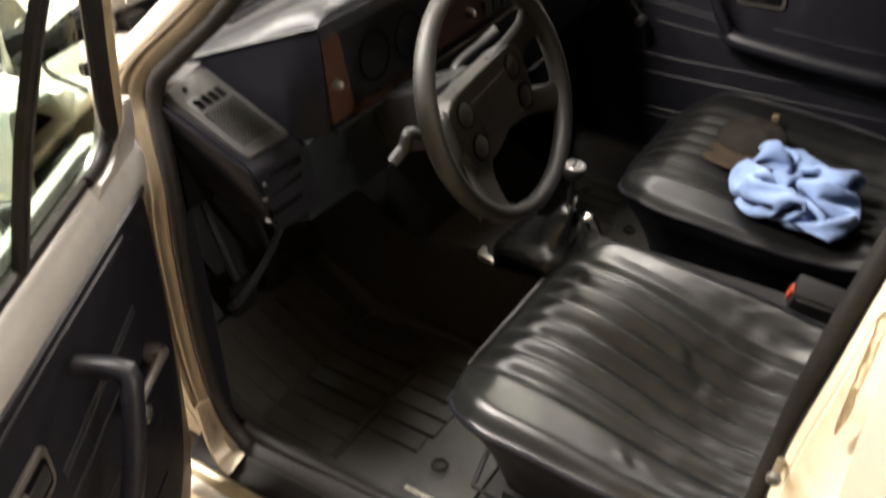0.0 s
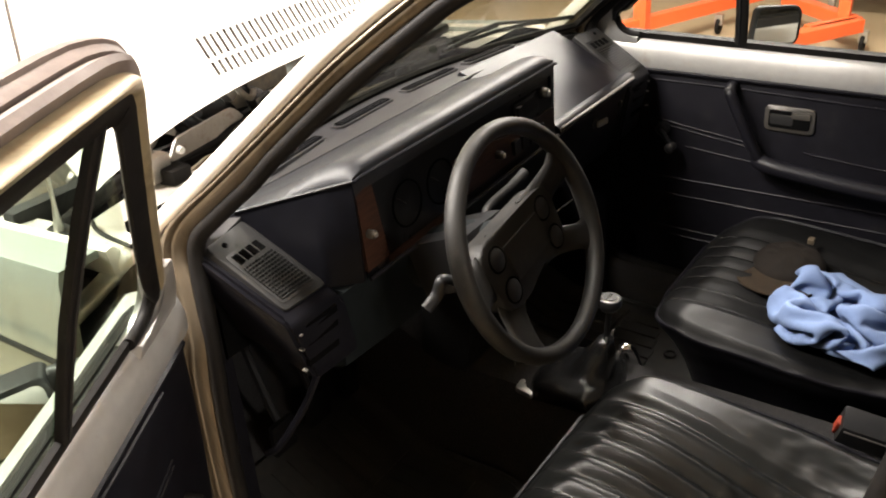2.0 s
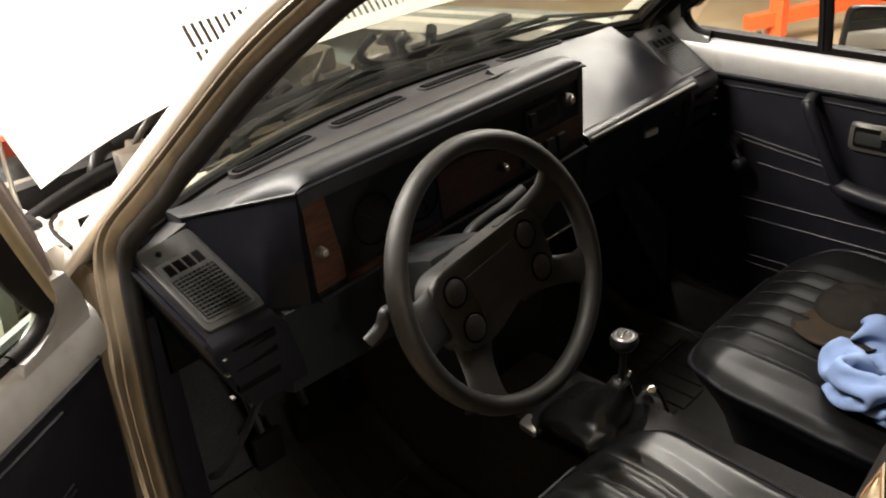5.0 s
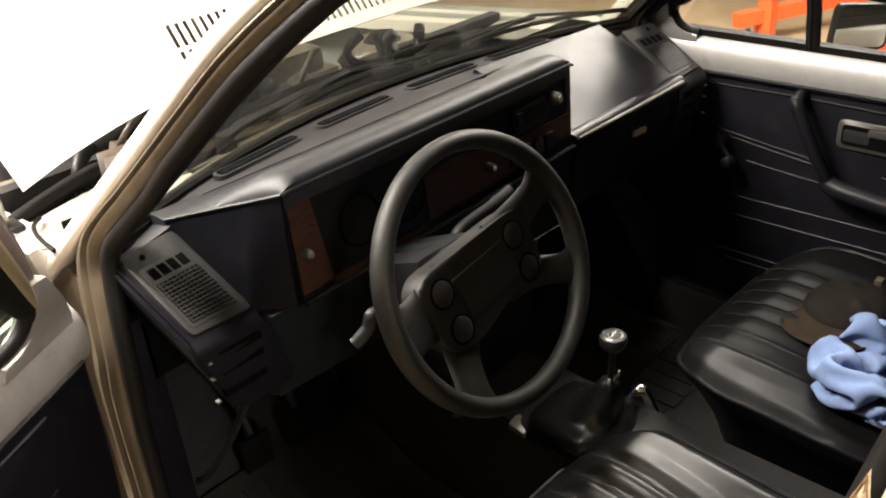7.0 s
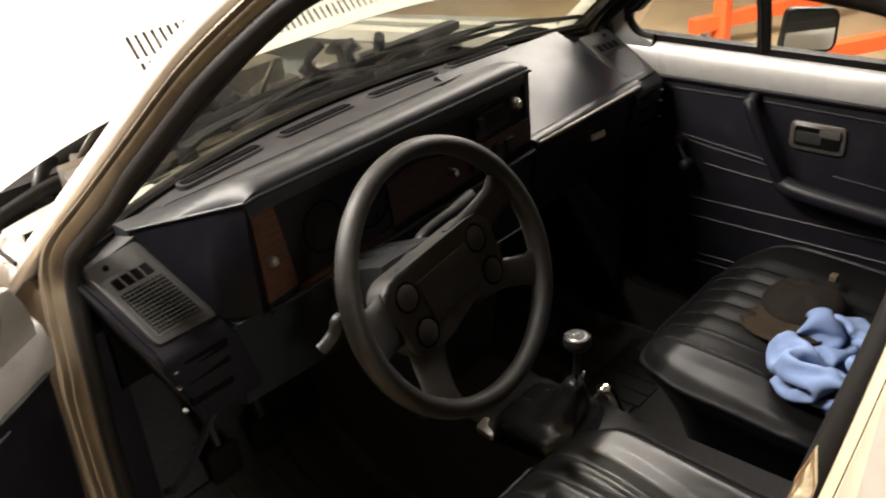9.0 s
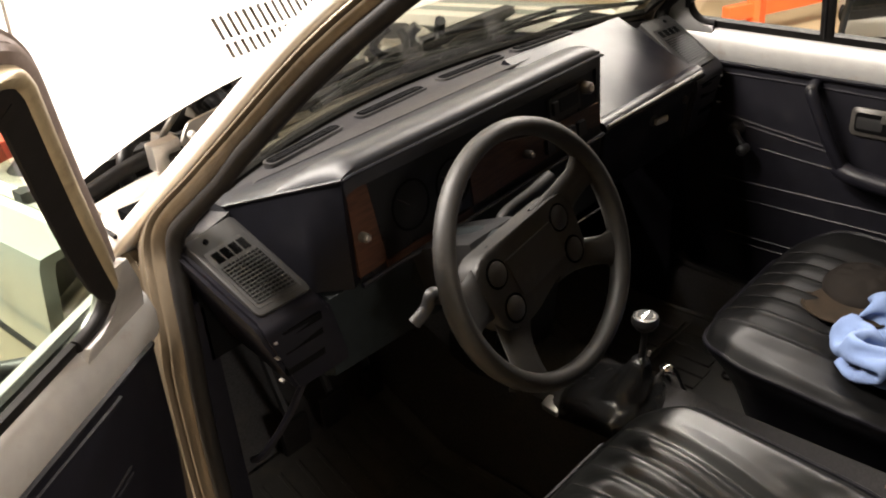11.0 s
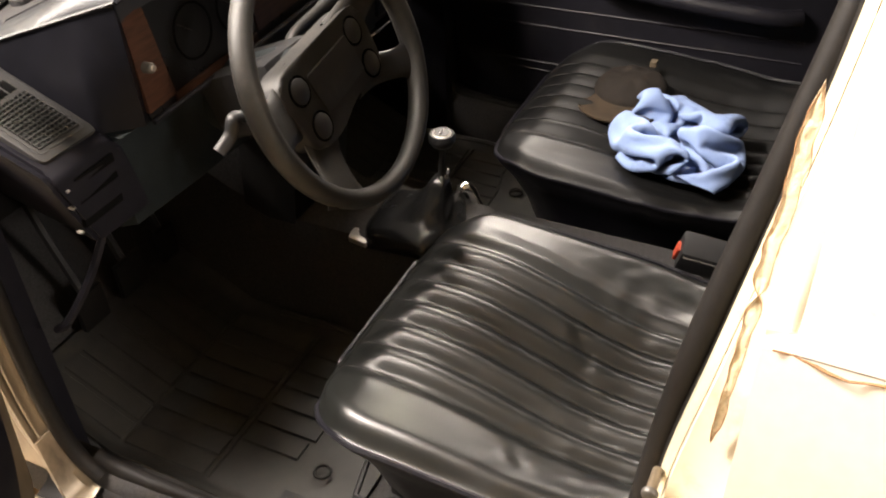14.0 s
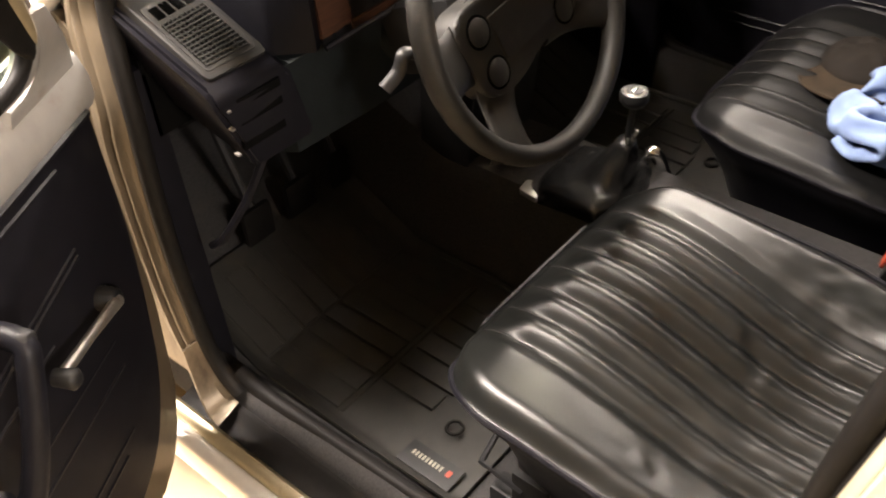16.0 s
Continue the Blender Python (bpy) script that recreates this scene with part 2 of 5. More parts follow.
def smooth_path(pts, steps=6, loop=False):
    """Catmull-Rom through the points."""
    pts = [Vector(p) for p in pts]
    n, out = len(pts), []
    for i in range(n if loop else n - 1):
        p = [pts[(i + k) % n] if loop else pts[min(max(i + k, 0), n - 1)] for k in (-1, 0, 1, 2)]
        for s in range(steps):
            t = s / steps
            out.append(0.5 * (2 * p[1] + (p[2] - p[0]) * t + (2 * p[0] - 5 * p[1] + 4 * p[2] - p[3]) * t * t + (3 * p[1] - p[0] - 3 * p[2] + p[3]) * t ** 3))
    if not loop:
        out.append(pts[-1])
    return out


def box(bm, x0, x1, y0, y1, z0, z1, bevel=0.0, m=None, seg=2):
    tmp = bmesh.new()
    bmesh.ops.create_cube(tmp, size=1)
    for v in tmp.verts:
        v.co = Vector(((x0 + x1) / 2 + v.co.x * (x1 - x0), (y0 + y1) / 2 + v.co.y * (y1 - y0), (z0 + z1) / 2 + v.co.z * (z1 - z0)))
    if bevel:
        bmesh.ops.bevel(tmp, geom=tmp.edges[:], offset=bevel, segments=seg, affect="EDGES", profile=0.7)
    if m is not None:
        bmesh.ops.transform(tmp, matrix=m, verts=tmp.verts[:])
    merge(bm, tmp)
    return bm


def merge(bm, tmp):
    me = bpy.data.meshes.new("tmp")
    tmp.to_mesh(me)
    tmp.free()
    bm.from_mesh(me)
    bpy.data.meshes.remove(me)


def disc(bm, m, r0, r1, h, n=20, bevel=0.0):
    """A stub of radius r0 to r1 and height h along the pose's z."""
    prof = [(r0, 0.0), (r1, h)] if not bevel else [(r0, 0), (r1, h - bevel), (r1 - bevel, h)]
    rings = [[m @ Vector((r * math.cos(q), r * math.sin(q), z)) for q in (2 * math.pi * j / n for j in range(n))] for r, z in prof]
    return quads(bm, rings)


def sheet(bm, nu, nv, fn, thick):
    """A curved plate: fn(u, v) for u, v in 0..1, with a back face set off by thick (a vector or a function)."""
    top = [[Vector(fn(i / nu, j / nv)) for j in range(nv + 1)] for i in range(nu + 1)]
    off = thick if callable(thick) else (lambda u, v: Vector(thick))
    bot = [[top[i][j] + off(i / nu, j / nv) for j in range(nv + 1)] for i in range(nu + 1)]
    a = [[bm.verts.new(p) for p in r] for r in top]
    b = [[bm.verts.new(p) for p in r] for r in bot]
    for i in range(nu):
        for j in range(nv):
            bm.faces.new((a[i][j], a[i + 1][j], a[i + 1][j + 1], a[i][j + 1]))
            bm.faces.new((b[i][j], b[i][j + 1], b[i + 1][j + 1], b[i + 1][j]))
    edge = [(i, 0) for i in range(nu + 1)] + [(nu, j) for j in range(1, nv + 1)] + [(i, nv) for i in range(nu - 1, -1, -1)] + [(0, j) for j in range(nv - 1, 0, -1)]
    for (i, j), (k, l) in zip(edge, edge[1:] + edge[:1]):
        bm.faces.new((a[i][j], a[k][l], b[k][l], b[i][j]))
    return bm


def prism(bm, poly, fn, w0, w1, bevel=0.0):
    """A plate cut to the outline poly of (a, b); fn(a, b, w) places it; w0, w1 its faces."""
    tmp = bmesh.new()
    lo = [tmp.verts.new(fn(a, b, w0)) for a, b in poly]
    hi = [tmp.verts.new(fn(a, b, w1)) for a, b in poly]
    n = len(poly)
    tmp.faces.new(lo[::-1])
    top = tmp.faces.new(hi)
    for i in range(n):
        tmp.faces.new((lo[i], lo[(i + 1) % n], hi[(i + 1) % n], hi[i]))
    if bevel:
        bmesh.ops.bevel(tmp, geom=list(top.edges), offset=bevel, segments=2, affect="EDGES", profile=0.6)
    merge(bm, tmp)
    return bm


def rounded(poly, r, seg=4):
    """Round a polygon's corners."""
    out, n = [], len(poly)
    rs = r if isinstance(r, (list, tuple)) else [r] * n
    for i in range(n):
        p, a, b = Vector(poly[i]), Vector(poly[i - 1]), Vector(poly[(i + 1) % n])
        d1, d2 = (a - p), (b - p)
        k = min(rs[i], 0.48 * d1.length, 0.48 * d2.length)
        s, e = p + d1.normalized() * k, p + d2.normalized() * k
        for j in range(seg + 1):
            t = j / seg
            out.append(tuple((1 - t) ** 2 * s + 2 * t * (1 - t) * p + t * t * e))
    return out


def lerp(a, b, t):
    return a + (b - a) * t


def ease(a, b, x):
    t = min(1.0, max(0.0, (x - a) / (b - a)))
    return t * t * (3 - 2 * t)


# ---- the garage ----
tagged(part("floor", box(B(), -7.2, 6.4, -5.2, 6.2, -0.12, 0.0), CONCRETE), "tan concrete garage floor, worn and slightly shiny", "floor", kind="structure")
for nm, dims in (("wall_north", (-7.2, 6.4, 6.2, 6.35, -0.12, 2.75)), ("wall_south", (-7.2, 6.4, -5.35, -5.2, -0.12, 2.75)),
                 ("wall_east", (6.4, 6.55, -5.35, 6.35, -0.12, 2.75)), ("wall_west", (-7.35, -7.2, -5.35, 6.35, -0.12, 2.75))):
    # South and west walls stay out of view and are darkened against bounce light.
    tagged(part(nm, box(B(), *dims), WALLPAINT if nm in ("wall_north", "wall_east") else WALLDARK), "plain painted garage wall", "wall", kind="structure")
tagged(part("ceiling", box(B(), -7.35, 6.55, -5.35, 6.35, 2.75, 2.85), WALLPAINT), "plain pale garage ceiling", "ceiling", kind="structure")
for x, y, z, sx, sy, w in LAMPS:
    lamp = thing("ceiling_light", "white tube light fitting placed out of view under the garage ceiling", "ceiling light", "garage ceiling lights", (x, y, 2.75))
    part("housing", box(B(), -sx / 2 - 0.05, sx / 2 + 0.05, -sy / 2 - 0.05, sy / 2 + 0.05, -0.05, 0.0, 0.008), WHITE, lamp)
    along = sy > sx
    for k in (-0.05, 0.05):
        a, b = ((k, -sy / 2, -0.075), (k, sy / 2, -0.075)) if along else ((-sx / 2, k, -0.075), (sx / 2, k, -0.075))
        part("light_tube", tube(B(), [a, b], 0.016), TUBE, lamp)


# ---- the car's shell ----
car = thing("car_body", "silver-beige small hatchback shell with open hood and door", "car")
XH, YH = 0.69, 0.13            # door hinge line
LEAN = 0.36                    # how far the glasshouse leans in


def side(s):                   # the shell's parts come in pairs
    return (lambda p: Vector((s * p[0], p[1], p[2])))


def ws_y(x):                   # lower edge of the windshield
    return 0.328 - 0.40 * x * x


for s in (-1, 1):
    q = side(s)
    # edge of the door opening: hinge post, windshield pillar and roof rail in one sweep
    pillar_way = [(0.690, 0.46, 0.785, 1.0), (0.668, 0.358, 0.875, 1.0), (0.653, 0.289, 0.936, 1.0), (0.635, 0.206, 1.01, 1.0), (0.611, 0.100, 1.104, 1.0), (0.5945, 0.024, 1.171, 1.0), (0.573, -0.07, 1.255, 1.0), (0.563, -0.119, 1.295, 0.97), (0.545, -0.170, 1.335, 0.92), (0.522, -0.225, 1.374, 0.86), (0.507, -0.31, 1.406, 0.8), (0.502, -0.45, 1.421, 0.8), (0.505, -0.6, 1.425, 0.8), (0.503, -0.8, 1.424, 0.8), (0.495, -1.2, 1.412, 0.8)]
    def sweep(way, offs, i0=0, lean=True):
        line = smooth_path([w[:3] for w in way], 5)
        size = [v.x for v in smooth_path([(w[3], 0, 0) for w in way], 5)]
        rings = []
        for i in range(i0, len(line)):
            tg = (line[min(i + 1, len(line) - 1)] - line[max(i - 1, 0)]).normalized()
            ob = Vector((0.93, 0, 0.36)) if lean else Vector((1, 0, 0))
            ob = (ob - tg * ob.dot(tg)).normalized()
            op = ob.cross(tg).normalized()
            rings.append([q(line[i] + op * (o * size[i]) + ob * w) for o, w in offs])
        return rings
    part("pillar", quads(B(), sweep(pillar_way, [(-0.042, -0.022), (-0.042, -0.002), (-0.038, 0.0045), (-0.030, 0.006), (-0.020, 0.006), (-0.015, 0.003), (-0.014, -0.004), (-0.020, -0.03)])), PAINT, car, "", 80)
    # seam flange: up the hinge post, round the nose of the opening, back along the pillar
    edge_way = [(0.664, 0.095, 0.392, 1.1), (0.668, 0.128, 0.43, 1.1), (0.670, 0.150, 0.50, 1.1), (0.671, 0.158, 0.62, 1.1), (0.669, 0.156, 0.80, 1.1), (0.664, 0.150, 0.875, 1.1), (0.651, 0.168, 0.942, 1.1), (0.639, 0.186, 0.984, 0.95), (0.632, 0.184, 1.018, 0.70), (0.624, 0.158, 1.053, 0.45)] + [(x, y, z, 0.34) for x, y, z, k in pillar_way[4:]]
    prof = [(-0.052, -0.012), (-0.047, -0.004), (-0.033, 0.0), (-0.026, 0.004), (-0.019, 0.004), (-0.015, -0.004), (-0.007, -0.005), (-0.003, 0.0015), (0.003, 0.001), (0.006, -0.005), (0.013, -0.009), (0.014, -0.026), (-0.052, -0.026)]
    line = smooth_path([w[:3] for w in edge_way], 6)
    wide = [v.x for v in smooth_path([(w[3], 0, 0) for w in edge_way], 6)]
    rings = []
    for i, p in enumerate(line):
        tg = (line[min(i + 1, len(line) - 1)] - line[max(i - 1, 0)]).normalized()
        ln = ease(0.86, 1.02, p.z)
        ob = Vector((1 - 0.07 * ln, 0, 0.36 * ln))
        ob = (ob - tg * ob.dot(tg)).normalized()
        op = ob.cross(tg).normalized()
        rings.append([q(p + op * (o * (wide[i] if o < 0 else 1.0)) + ob * w) for o, w in prof])
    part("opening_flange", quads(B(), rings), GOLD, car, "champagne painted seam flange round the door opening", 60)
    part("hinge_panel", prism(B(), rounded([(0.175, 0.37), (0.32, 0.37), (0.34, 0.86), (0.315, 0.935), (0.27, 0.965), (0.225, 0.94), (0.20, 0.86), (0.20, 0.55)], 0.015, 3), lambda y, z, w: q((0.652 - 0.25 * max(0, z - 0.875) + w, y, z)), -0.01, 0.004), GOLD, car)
    nose = [(0.648, 0.080, 0.402), (0.650, 0.108, 0.435), (0.651, 0.128, 0.50), (0.652, 0.136, 0.62), (0.651, 0.134, 0.76), (0.645, 0.133, 0.86), (0.637, 0.142, 0.925), (0.625, 0.156, 0.98), (0.617, 0.153, 1.02), (0.607, 0.116, 1.058), (0.594, 0.056, 1.110)]
    sealp = [q(p) for p in smooth_path(nose, 5)] + [r[0] for r in sweep(pillar_way, [(0.0175, -0.014), (0, 0), (1, 1)], 25)]
    part("door_seal", tube(B(), sealp, [0.0125 - 0.001 * ease(1.0, 1.1, p.z) for p in sealp], 12), RUBBER, car)
    part("pillar_lining", quads(B(), sweep(pillar_way, [(0.017, -0.024), (0.014, -0.040), (-0.012, -0.048), (-0.030, -0.040), (-0.028, -0.02)], 21)), VINYL, car)
    loop = [(0.632, 0.095, 0.425), (0.627, 0.02, 0.402), (0.62, -0.3, 0.40), (0.62, -0.6, 0.405),
            (0.655, -0.675, 0.46), (0.668, -0.692, 0.7), (0.658, -0.716, 0.95), (0.617, -0.752, 1.14), (0.572, -0.776, 1.275), (0.538, -0.772, 1.352), (0.513, -0.745, 1.396), (0.500, -0.68, 1.406), (0.498, -0.60, 1.408)]
    part("door_seal", tube(B(), [q(p) for p in smooth_path(loop, 5)], 0.0128, 12), RUBBER, car)
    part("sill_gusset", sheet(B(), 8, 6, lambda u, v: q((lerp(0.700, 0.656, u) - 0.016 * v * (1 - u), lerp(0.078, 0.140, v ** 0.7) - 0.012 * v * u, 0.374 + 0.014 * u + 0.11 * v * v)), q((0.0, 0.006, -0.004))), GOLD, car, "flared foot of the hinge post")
    # sill: metal lip, black step, carpeted inner rail
    prof = [(0.748, 0.30), (0.748, 0.350), (0.743, 0.358), (0.726, 0.361), (0.722, 0.358), (0.722, 0.30)]
    part("sill_lip", quads(B(), [[q((x, y, z)) for x, z in prof] for y in (0.20, -0.3, -0.76)]), PAINT, car, "bright worn silver sill lip")
    prof = [(0.7215, 0.30), (0.7215, 0.364), (0.717, 0.372), (0.705, 0.374), (0.698, 0.367), (0.698, 0.30)]
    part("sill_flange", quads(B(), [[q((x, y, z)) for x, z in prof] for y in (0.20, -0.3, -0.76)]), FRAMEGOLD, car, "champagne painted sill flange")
    prof = [(0.6975, 0.360), (0.690, 0.361), (0.672, 0.366), (0.662, 0.378), (0.655, 0.382), (0.655, 0.30), (0.6975, 0.30)]
    part("step_trim", quads(B(), [[q((x, y, z)) for x, z in prof] for y in (0.18, -0.3, -0.72)]), RUBBER, car)
    prof = [(0.6545, 0.383), (0.648, 0.399), (0.632, 0.407), (0.614, 0.403), (0.602, 0.390), (0.598, 0.29), (0.6545, 0.29)]
    part("sill_carpet", quads(B(), [[q((x, y + 0.0, z + 0.0015 * noise.noise(Vector((x * 40, y * 14, z * 40))))) for x, z in prof] for y in np.linspace(0.30, -0.74, 40)]), CARPET, car)
    # centre pillar
    bp = [(0.70, -0.70, 0.34), (0.712, -0.705, 0.6), (0.712, -0.715, 0.85), (0.692, -0.738, 1.0), (0.65, -0.768, 1.18), (0.595, -0.788, 1.335), (0.53, -0.792, 1.41)]
    part("center_pillar", quads(B(), [[q(Vector(p) + Vector(o)) for o in ((0.0, -0.005, 0), (-0.035, 0.0, 0), (-0.06, -0.01, 0), (-0.07, -0.10, 0), (-0.01, -0.10, 0), (0.012, -0.075, 0), (0.004, -0.06, 0), (0.016, -0.048, 0), (0.002, -0.03, 0))] for p in smooth_path(bp, 5)]), CREAMPAINT, car, "cream painted centre pillar", 70)
    part("pillar_edge", quads(B(), [[q(Vector(p) + Vector(o)) for o in ((-0.030, 0.0015, 0), (-0.022, 0.0045, 0), (-0.012, 0.003, 0), (-0.008, -0.003, 0), (-0.030, -0.006, 0))] for p in smooth_path(bp, 5)]), CHAMPAGNE, car, "yellow-gold painted flange beside the seal")
    part("pillar_trim", quads(B(), [[q(Vector(p) + Vector(o)) for o in ((-0.028, 0.004, 0), (-0.045, 0.012, 0), (-0.062, 0.004, 0), (-0.078, -0.05, 0), (-0.06, -0.05, 0))] for p in smooth_path(bp, 5)]), RUBBER, car)
    # rear side panel
    def quarter(u, v):
        z = lerp(0.3, 1.046 - 0.02 * u, v)
        bulge = 0.035 * math.sin(math.pi * min(1, v * 1.02)) 
        return q((0.725 + bulge - 0.012 * ease(0.9, 1, v), lerp(-0.765, -2.2, u), z))
    part("rear_side_panel", sheet(B(), 12, 16, quarter, q((-0.03, 0, 0))), PAINT, car)
    def upper(u, v):
        z = lerp(1.0475 - 0.02 * u, 1.40, v)
        return q((0.7125 - 0.36 * (z - 1.05), lerp(-0.785, -2.15, u), z))
    part("rear_pillar_skin", sheet(B(), 6, 10, upper, q((-0.03, 0, 0))), PAINT, car)
    joint = [q((0.715 - 0.006 * noise.noise(Vector((u * 9, 0, 0))), lerp(-0.772, -1.05, u), 1.048 - 0.02 * u * 0.2 - 0.006 * math.sin(u * 9))) for u in np.linspace(0, 1, 24)]
    part("panel_joint", tube(B(), joint, [0.0009 + 0.0011 * abs(noise.noise(Vector((k * 0.8, 2, 0)))) for k in range(24)], 6), RUST, car, "rust-edged joint between body panels")
    # front wing
    def wing(u, v):
        y = lerp(0.32, 1.55, u)
        a = v * 1.75
        return q((0.655 + 0.115 * math.sin(min(a, 1.57)) * (1 - 0.08 * u) , y, 0.985 - 0.10 * u - 0.02 * (1 - math.cos(min(a, 1.57))) - max(0, v - 0.45) * 1.05))
    part("front_wing", sheet(B(), 16, 28, wing, q((-0.02, 0, -0.012))), WINGSHADED, car, "front wing, its body paint darkened to grey as in shade, with a pressed body line")
    # Dark tube draws the shade along the pressed body line.
    part("body_line_shade", tube(B(), [q((0.769 - 0.009 * k / 6, lerp(0.33, 1.5, k / 6), 0.845 - 0.03 * k / 6)) for k in range(7)], 0.0045, 6), RUBBER, car)
    part("wing_gutter", quads(B(), [[q((x, y, z - 0.10 * (y - 0.32) / 1.23)) for x, z in ((0.668, 0.985), (0.655, 0.988), (0.64, 0.972), (0.60, 0.968), (0.598, 0.94), (0.66, 0.94))] for y in (0.30, 0.7, 1.1, 1.55)]), PAINT, car)

# roof
part("roof", sheet(B(), 10, 12, lambda u, v: (lerp(-1, 1, u) * (0.495 + 0.097 * ease(0.22, 0.36, v)), lerp(-0.24, -2.15, v), 1.433 + 0.03 * math.sin(math.pi * u) * (0.4 + v)), (0, 0, -0.03)), PAINT, car)
# floor, toe board, tunnel, bulkhead
def floor_z(x, y):
    z = 0.295 + 0.32 * max(0, y - 0.16) * 1.6
    t = 1 - ease(0.095, 0.15, abs(x))
    return z + t * 0.20
part("floor_pan", sheet(B(), 40, 24, lambda u, v: (lerp(-0.585, 0.585, u), lerp(0.60, -1.6, v), floor_z(lerp(-0.585, 0.585, u), lerp(0.60, -1.6, v))), (0, 0, -0.03)), CARPET, car)
part("bulkhead", box(B(), -0.64, 0.64, 0.58, 0.61, 0.25, 0.97), CARPET, car)
part("rear_bulkhead", box(B(), -0.68, 0.68, -2.2, -2.16, 0.25, 1.40), CARPET, car)
for s in (-1, 1):
    part("kick_panel", box(B(), *sorted((s * 0.585, s * (0.64 if s < 0 else 0.66))), 0.17 if s < 0 else 0.09, 0.60, 0.29, 0.90, 0.01), VINYL, car)
# cowl under the windshield and the rain tray
part("cowl", sheet(B(), 24, 6, lambda u, v: (lerp(-0.62, 0.62, u), ws_y(lerp(-0.62, 0.62, u)) + 0.012 + v * 0.085, 1.012 - 0.03 * v - 0.05 * max(0, abs(lerp(-0.62, 0.62, u)) - 0.4)), (0, 0, -0.02)), ENGINE, car, "grey-green weathered cowl panel below the windshield")
part("rain_tray", box(B(), -0.60, 0.60, 0.36, 0.62, 0.78, 0.80), ENGINE, car)
part("tray_wall", box(B(), -0.60, 0.60, 0.60, 0.62, 0.78, 0.94), ENGINE, car)

# windshield: laminated pane with a rubber surround
def ws(u, v):
    x = lerp(-1, 1, u)
    hw = lerp(0.60, 0.505, v)
    return (x * hw, lerp(ws_y(x * hw) + 0.006, -0.20 - 0.06 * x * x, v), lerp(1.012, 1.385, v))
pane = part("windshield", sheet(B(), 20, 10, ws, (0, -0.004, -0.003)), WSGLASS, car, "large raked laminated windshield pane")
pane.visible_shadow = False
edge = [ws(i / 16, 0) for i in range(17)] + [ws(1, j / 8) for j in range(1, 9)] + [ws(1 - i / 16, 1) for i in range(1, 17)] + [ws(0, 1 - j / 8) for j in range(1, 8)]
part("windshield_rubber", tube(B(), edge, [0.008] * 17 + [0.012] * (len(edge) - 17), 6, True), RUBBER, car)
part("header_lining", box(B(), -0.48, 0.48, -0.42, -0.20, 1.375, 1.412, 0.01), VINYL, car)

# wipers
for x0, x1, y1, z1 in ((-0.30, 0.18, 0.262, 1.065), (0.18, 0.60, 0.165, 1.045)):
    wiper = part("wiper", tube(B(), [(x0, ws_y(x0) + 0.075, 1.012), (x0 + 0.02, ws_y(x0) + 0.06, 1.03), (lerp(x0, x1, 0.55), ws_y(lerp(x0, x1, 0.55)) + 0.03, 1.05)], [0.011, 0.009, 0.006], 6), PLASTIC, car, "matt black wiper arm and blade")
    mid = lerp(x0, x1, 0.55)
    bl = [(lerp(x0, x1, t), ws_y(lerp(x0, x1, t)) + 0.012, 1.03 + 0.012 * math.sin(3 * t)) for t in (0.12, 0.3, 0.5, 0.7, 0.9, 1.0)]
    part("wiper_blade", tube(B(), bl, 0.005, 5), RUBBER, wiper)
    part("wiper_bridge", tube(B(), [bl[0], (mid, ws_y(mid) + 0.035, 1.052), bl[-2]], 0.004, 5), PLASTIC, wiper)
    part("wiper_pivot", disc(B(), pose(x0, ws_y(x0) + 0.075, 0.99), 0.018, 0.014, 0.03, 12), PLASTIC, wiper)

# ---- the open hood ----
hood = thing("hood", "white-painted car hood standing open, slotted near its hinge edge", "hood", at=(0, 0.353, 1.05))
HU = Vector((0, 0.588, 0.809))
HN = Vector((0, -0.809, 0.588))
def hp(x, v, w=0.0):
    crown = 0.028 * (1 - (x / 0.7) ** 2)
    return Vector((x, 0, 0)) + HU * v + HN * (w + crown)
def rear(x):
    return 0.068 * (1 - min(1, abs(x) / 0.63) ** 3)
def half(v):
    return 0.632 + 0.045 * min(1, v / 0.4)
V0, VA, VB, V1 = 0.090, 0.1155, 0.122, 0.162
part("hood_skin", sheet(B(), 30, 20, lambda u, v: hp(lerp(-1, 1, u) * half(lerp(V1, 0.98, v)), lerp(V1, 0.98, v)), -HN * 0.004), WHITE, hood)
part("hinge_edge", sheet(B(), 40, 4, lambda u, v: hp(lerp(-1, 1, u) * half(lerp(0, V0, v)), lerp(rear(lerp(-0.63, 0.63, u)), V0, v)), -HN * 0.004), WHITE, hood)
for s in (-1, 1):
    part("slot_side", sheet(B(), 8, 3, lambda u, v: hp(s * lerp(0.334, half(0.15), u), lerp(V0, V1, v)), -HN * 0.012), WHITE, hood)
NS = 45
for i in range(NS):
    xa = -0.334 + 0.668 * i / NS
    part("slot_bar", prism(B(), [(xa, VB), (xa + 0.0070, VB), (xa + 0.0070, V1), (xa, V1)], hp, -0.0022, 0.0), WHITE, hood)
    part("slot_bar", prism(B(), [(xa, V0), (xa + 0.0070, V0), (xa + 0.0070, VA), (xa, VA)], hp, -0.0022, 0.0), WHITE, hood)
part("slot_web", sheet(B(), 20, 1, lambda u, v: hp(lerp(-0.334, 0.334, u), lerp(VA, VB, v)), -HN * 0.0022), WHITE, hood)
part("hood_liner", sheet(B(), 20, 6, lambda u, v: hp(lerp(-0.58, 0.58, u), lerp(0.087, 0.22, v), -0.05), -HN * 0.01), ENGINE, hood, "dark brown sheet set behind the hood slots")
stain = []
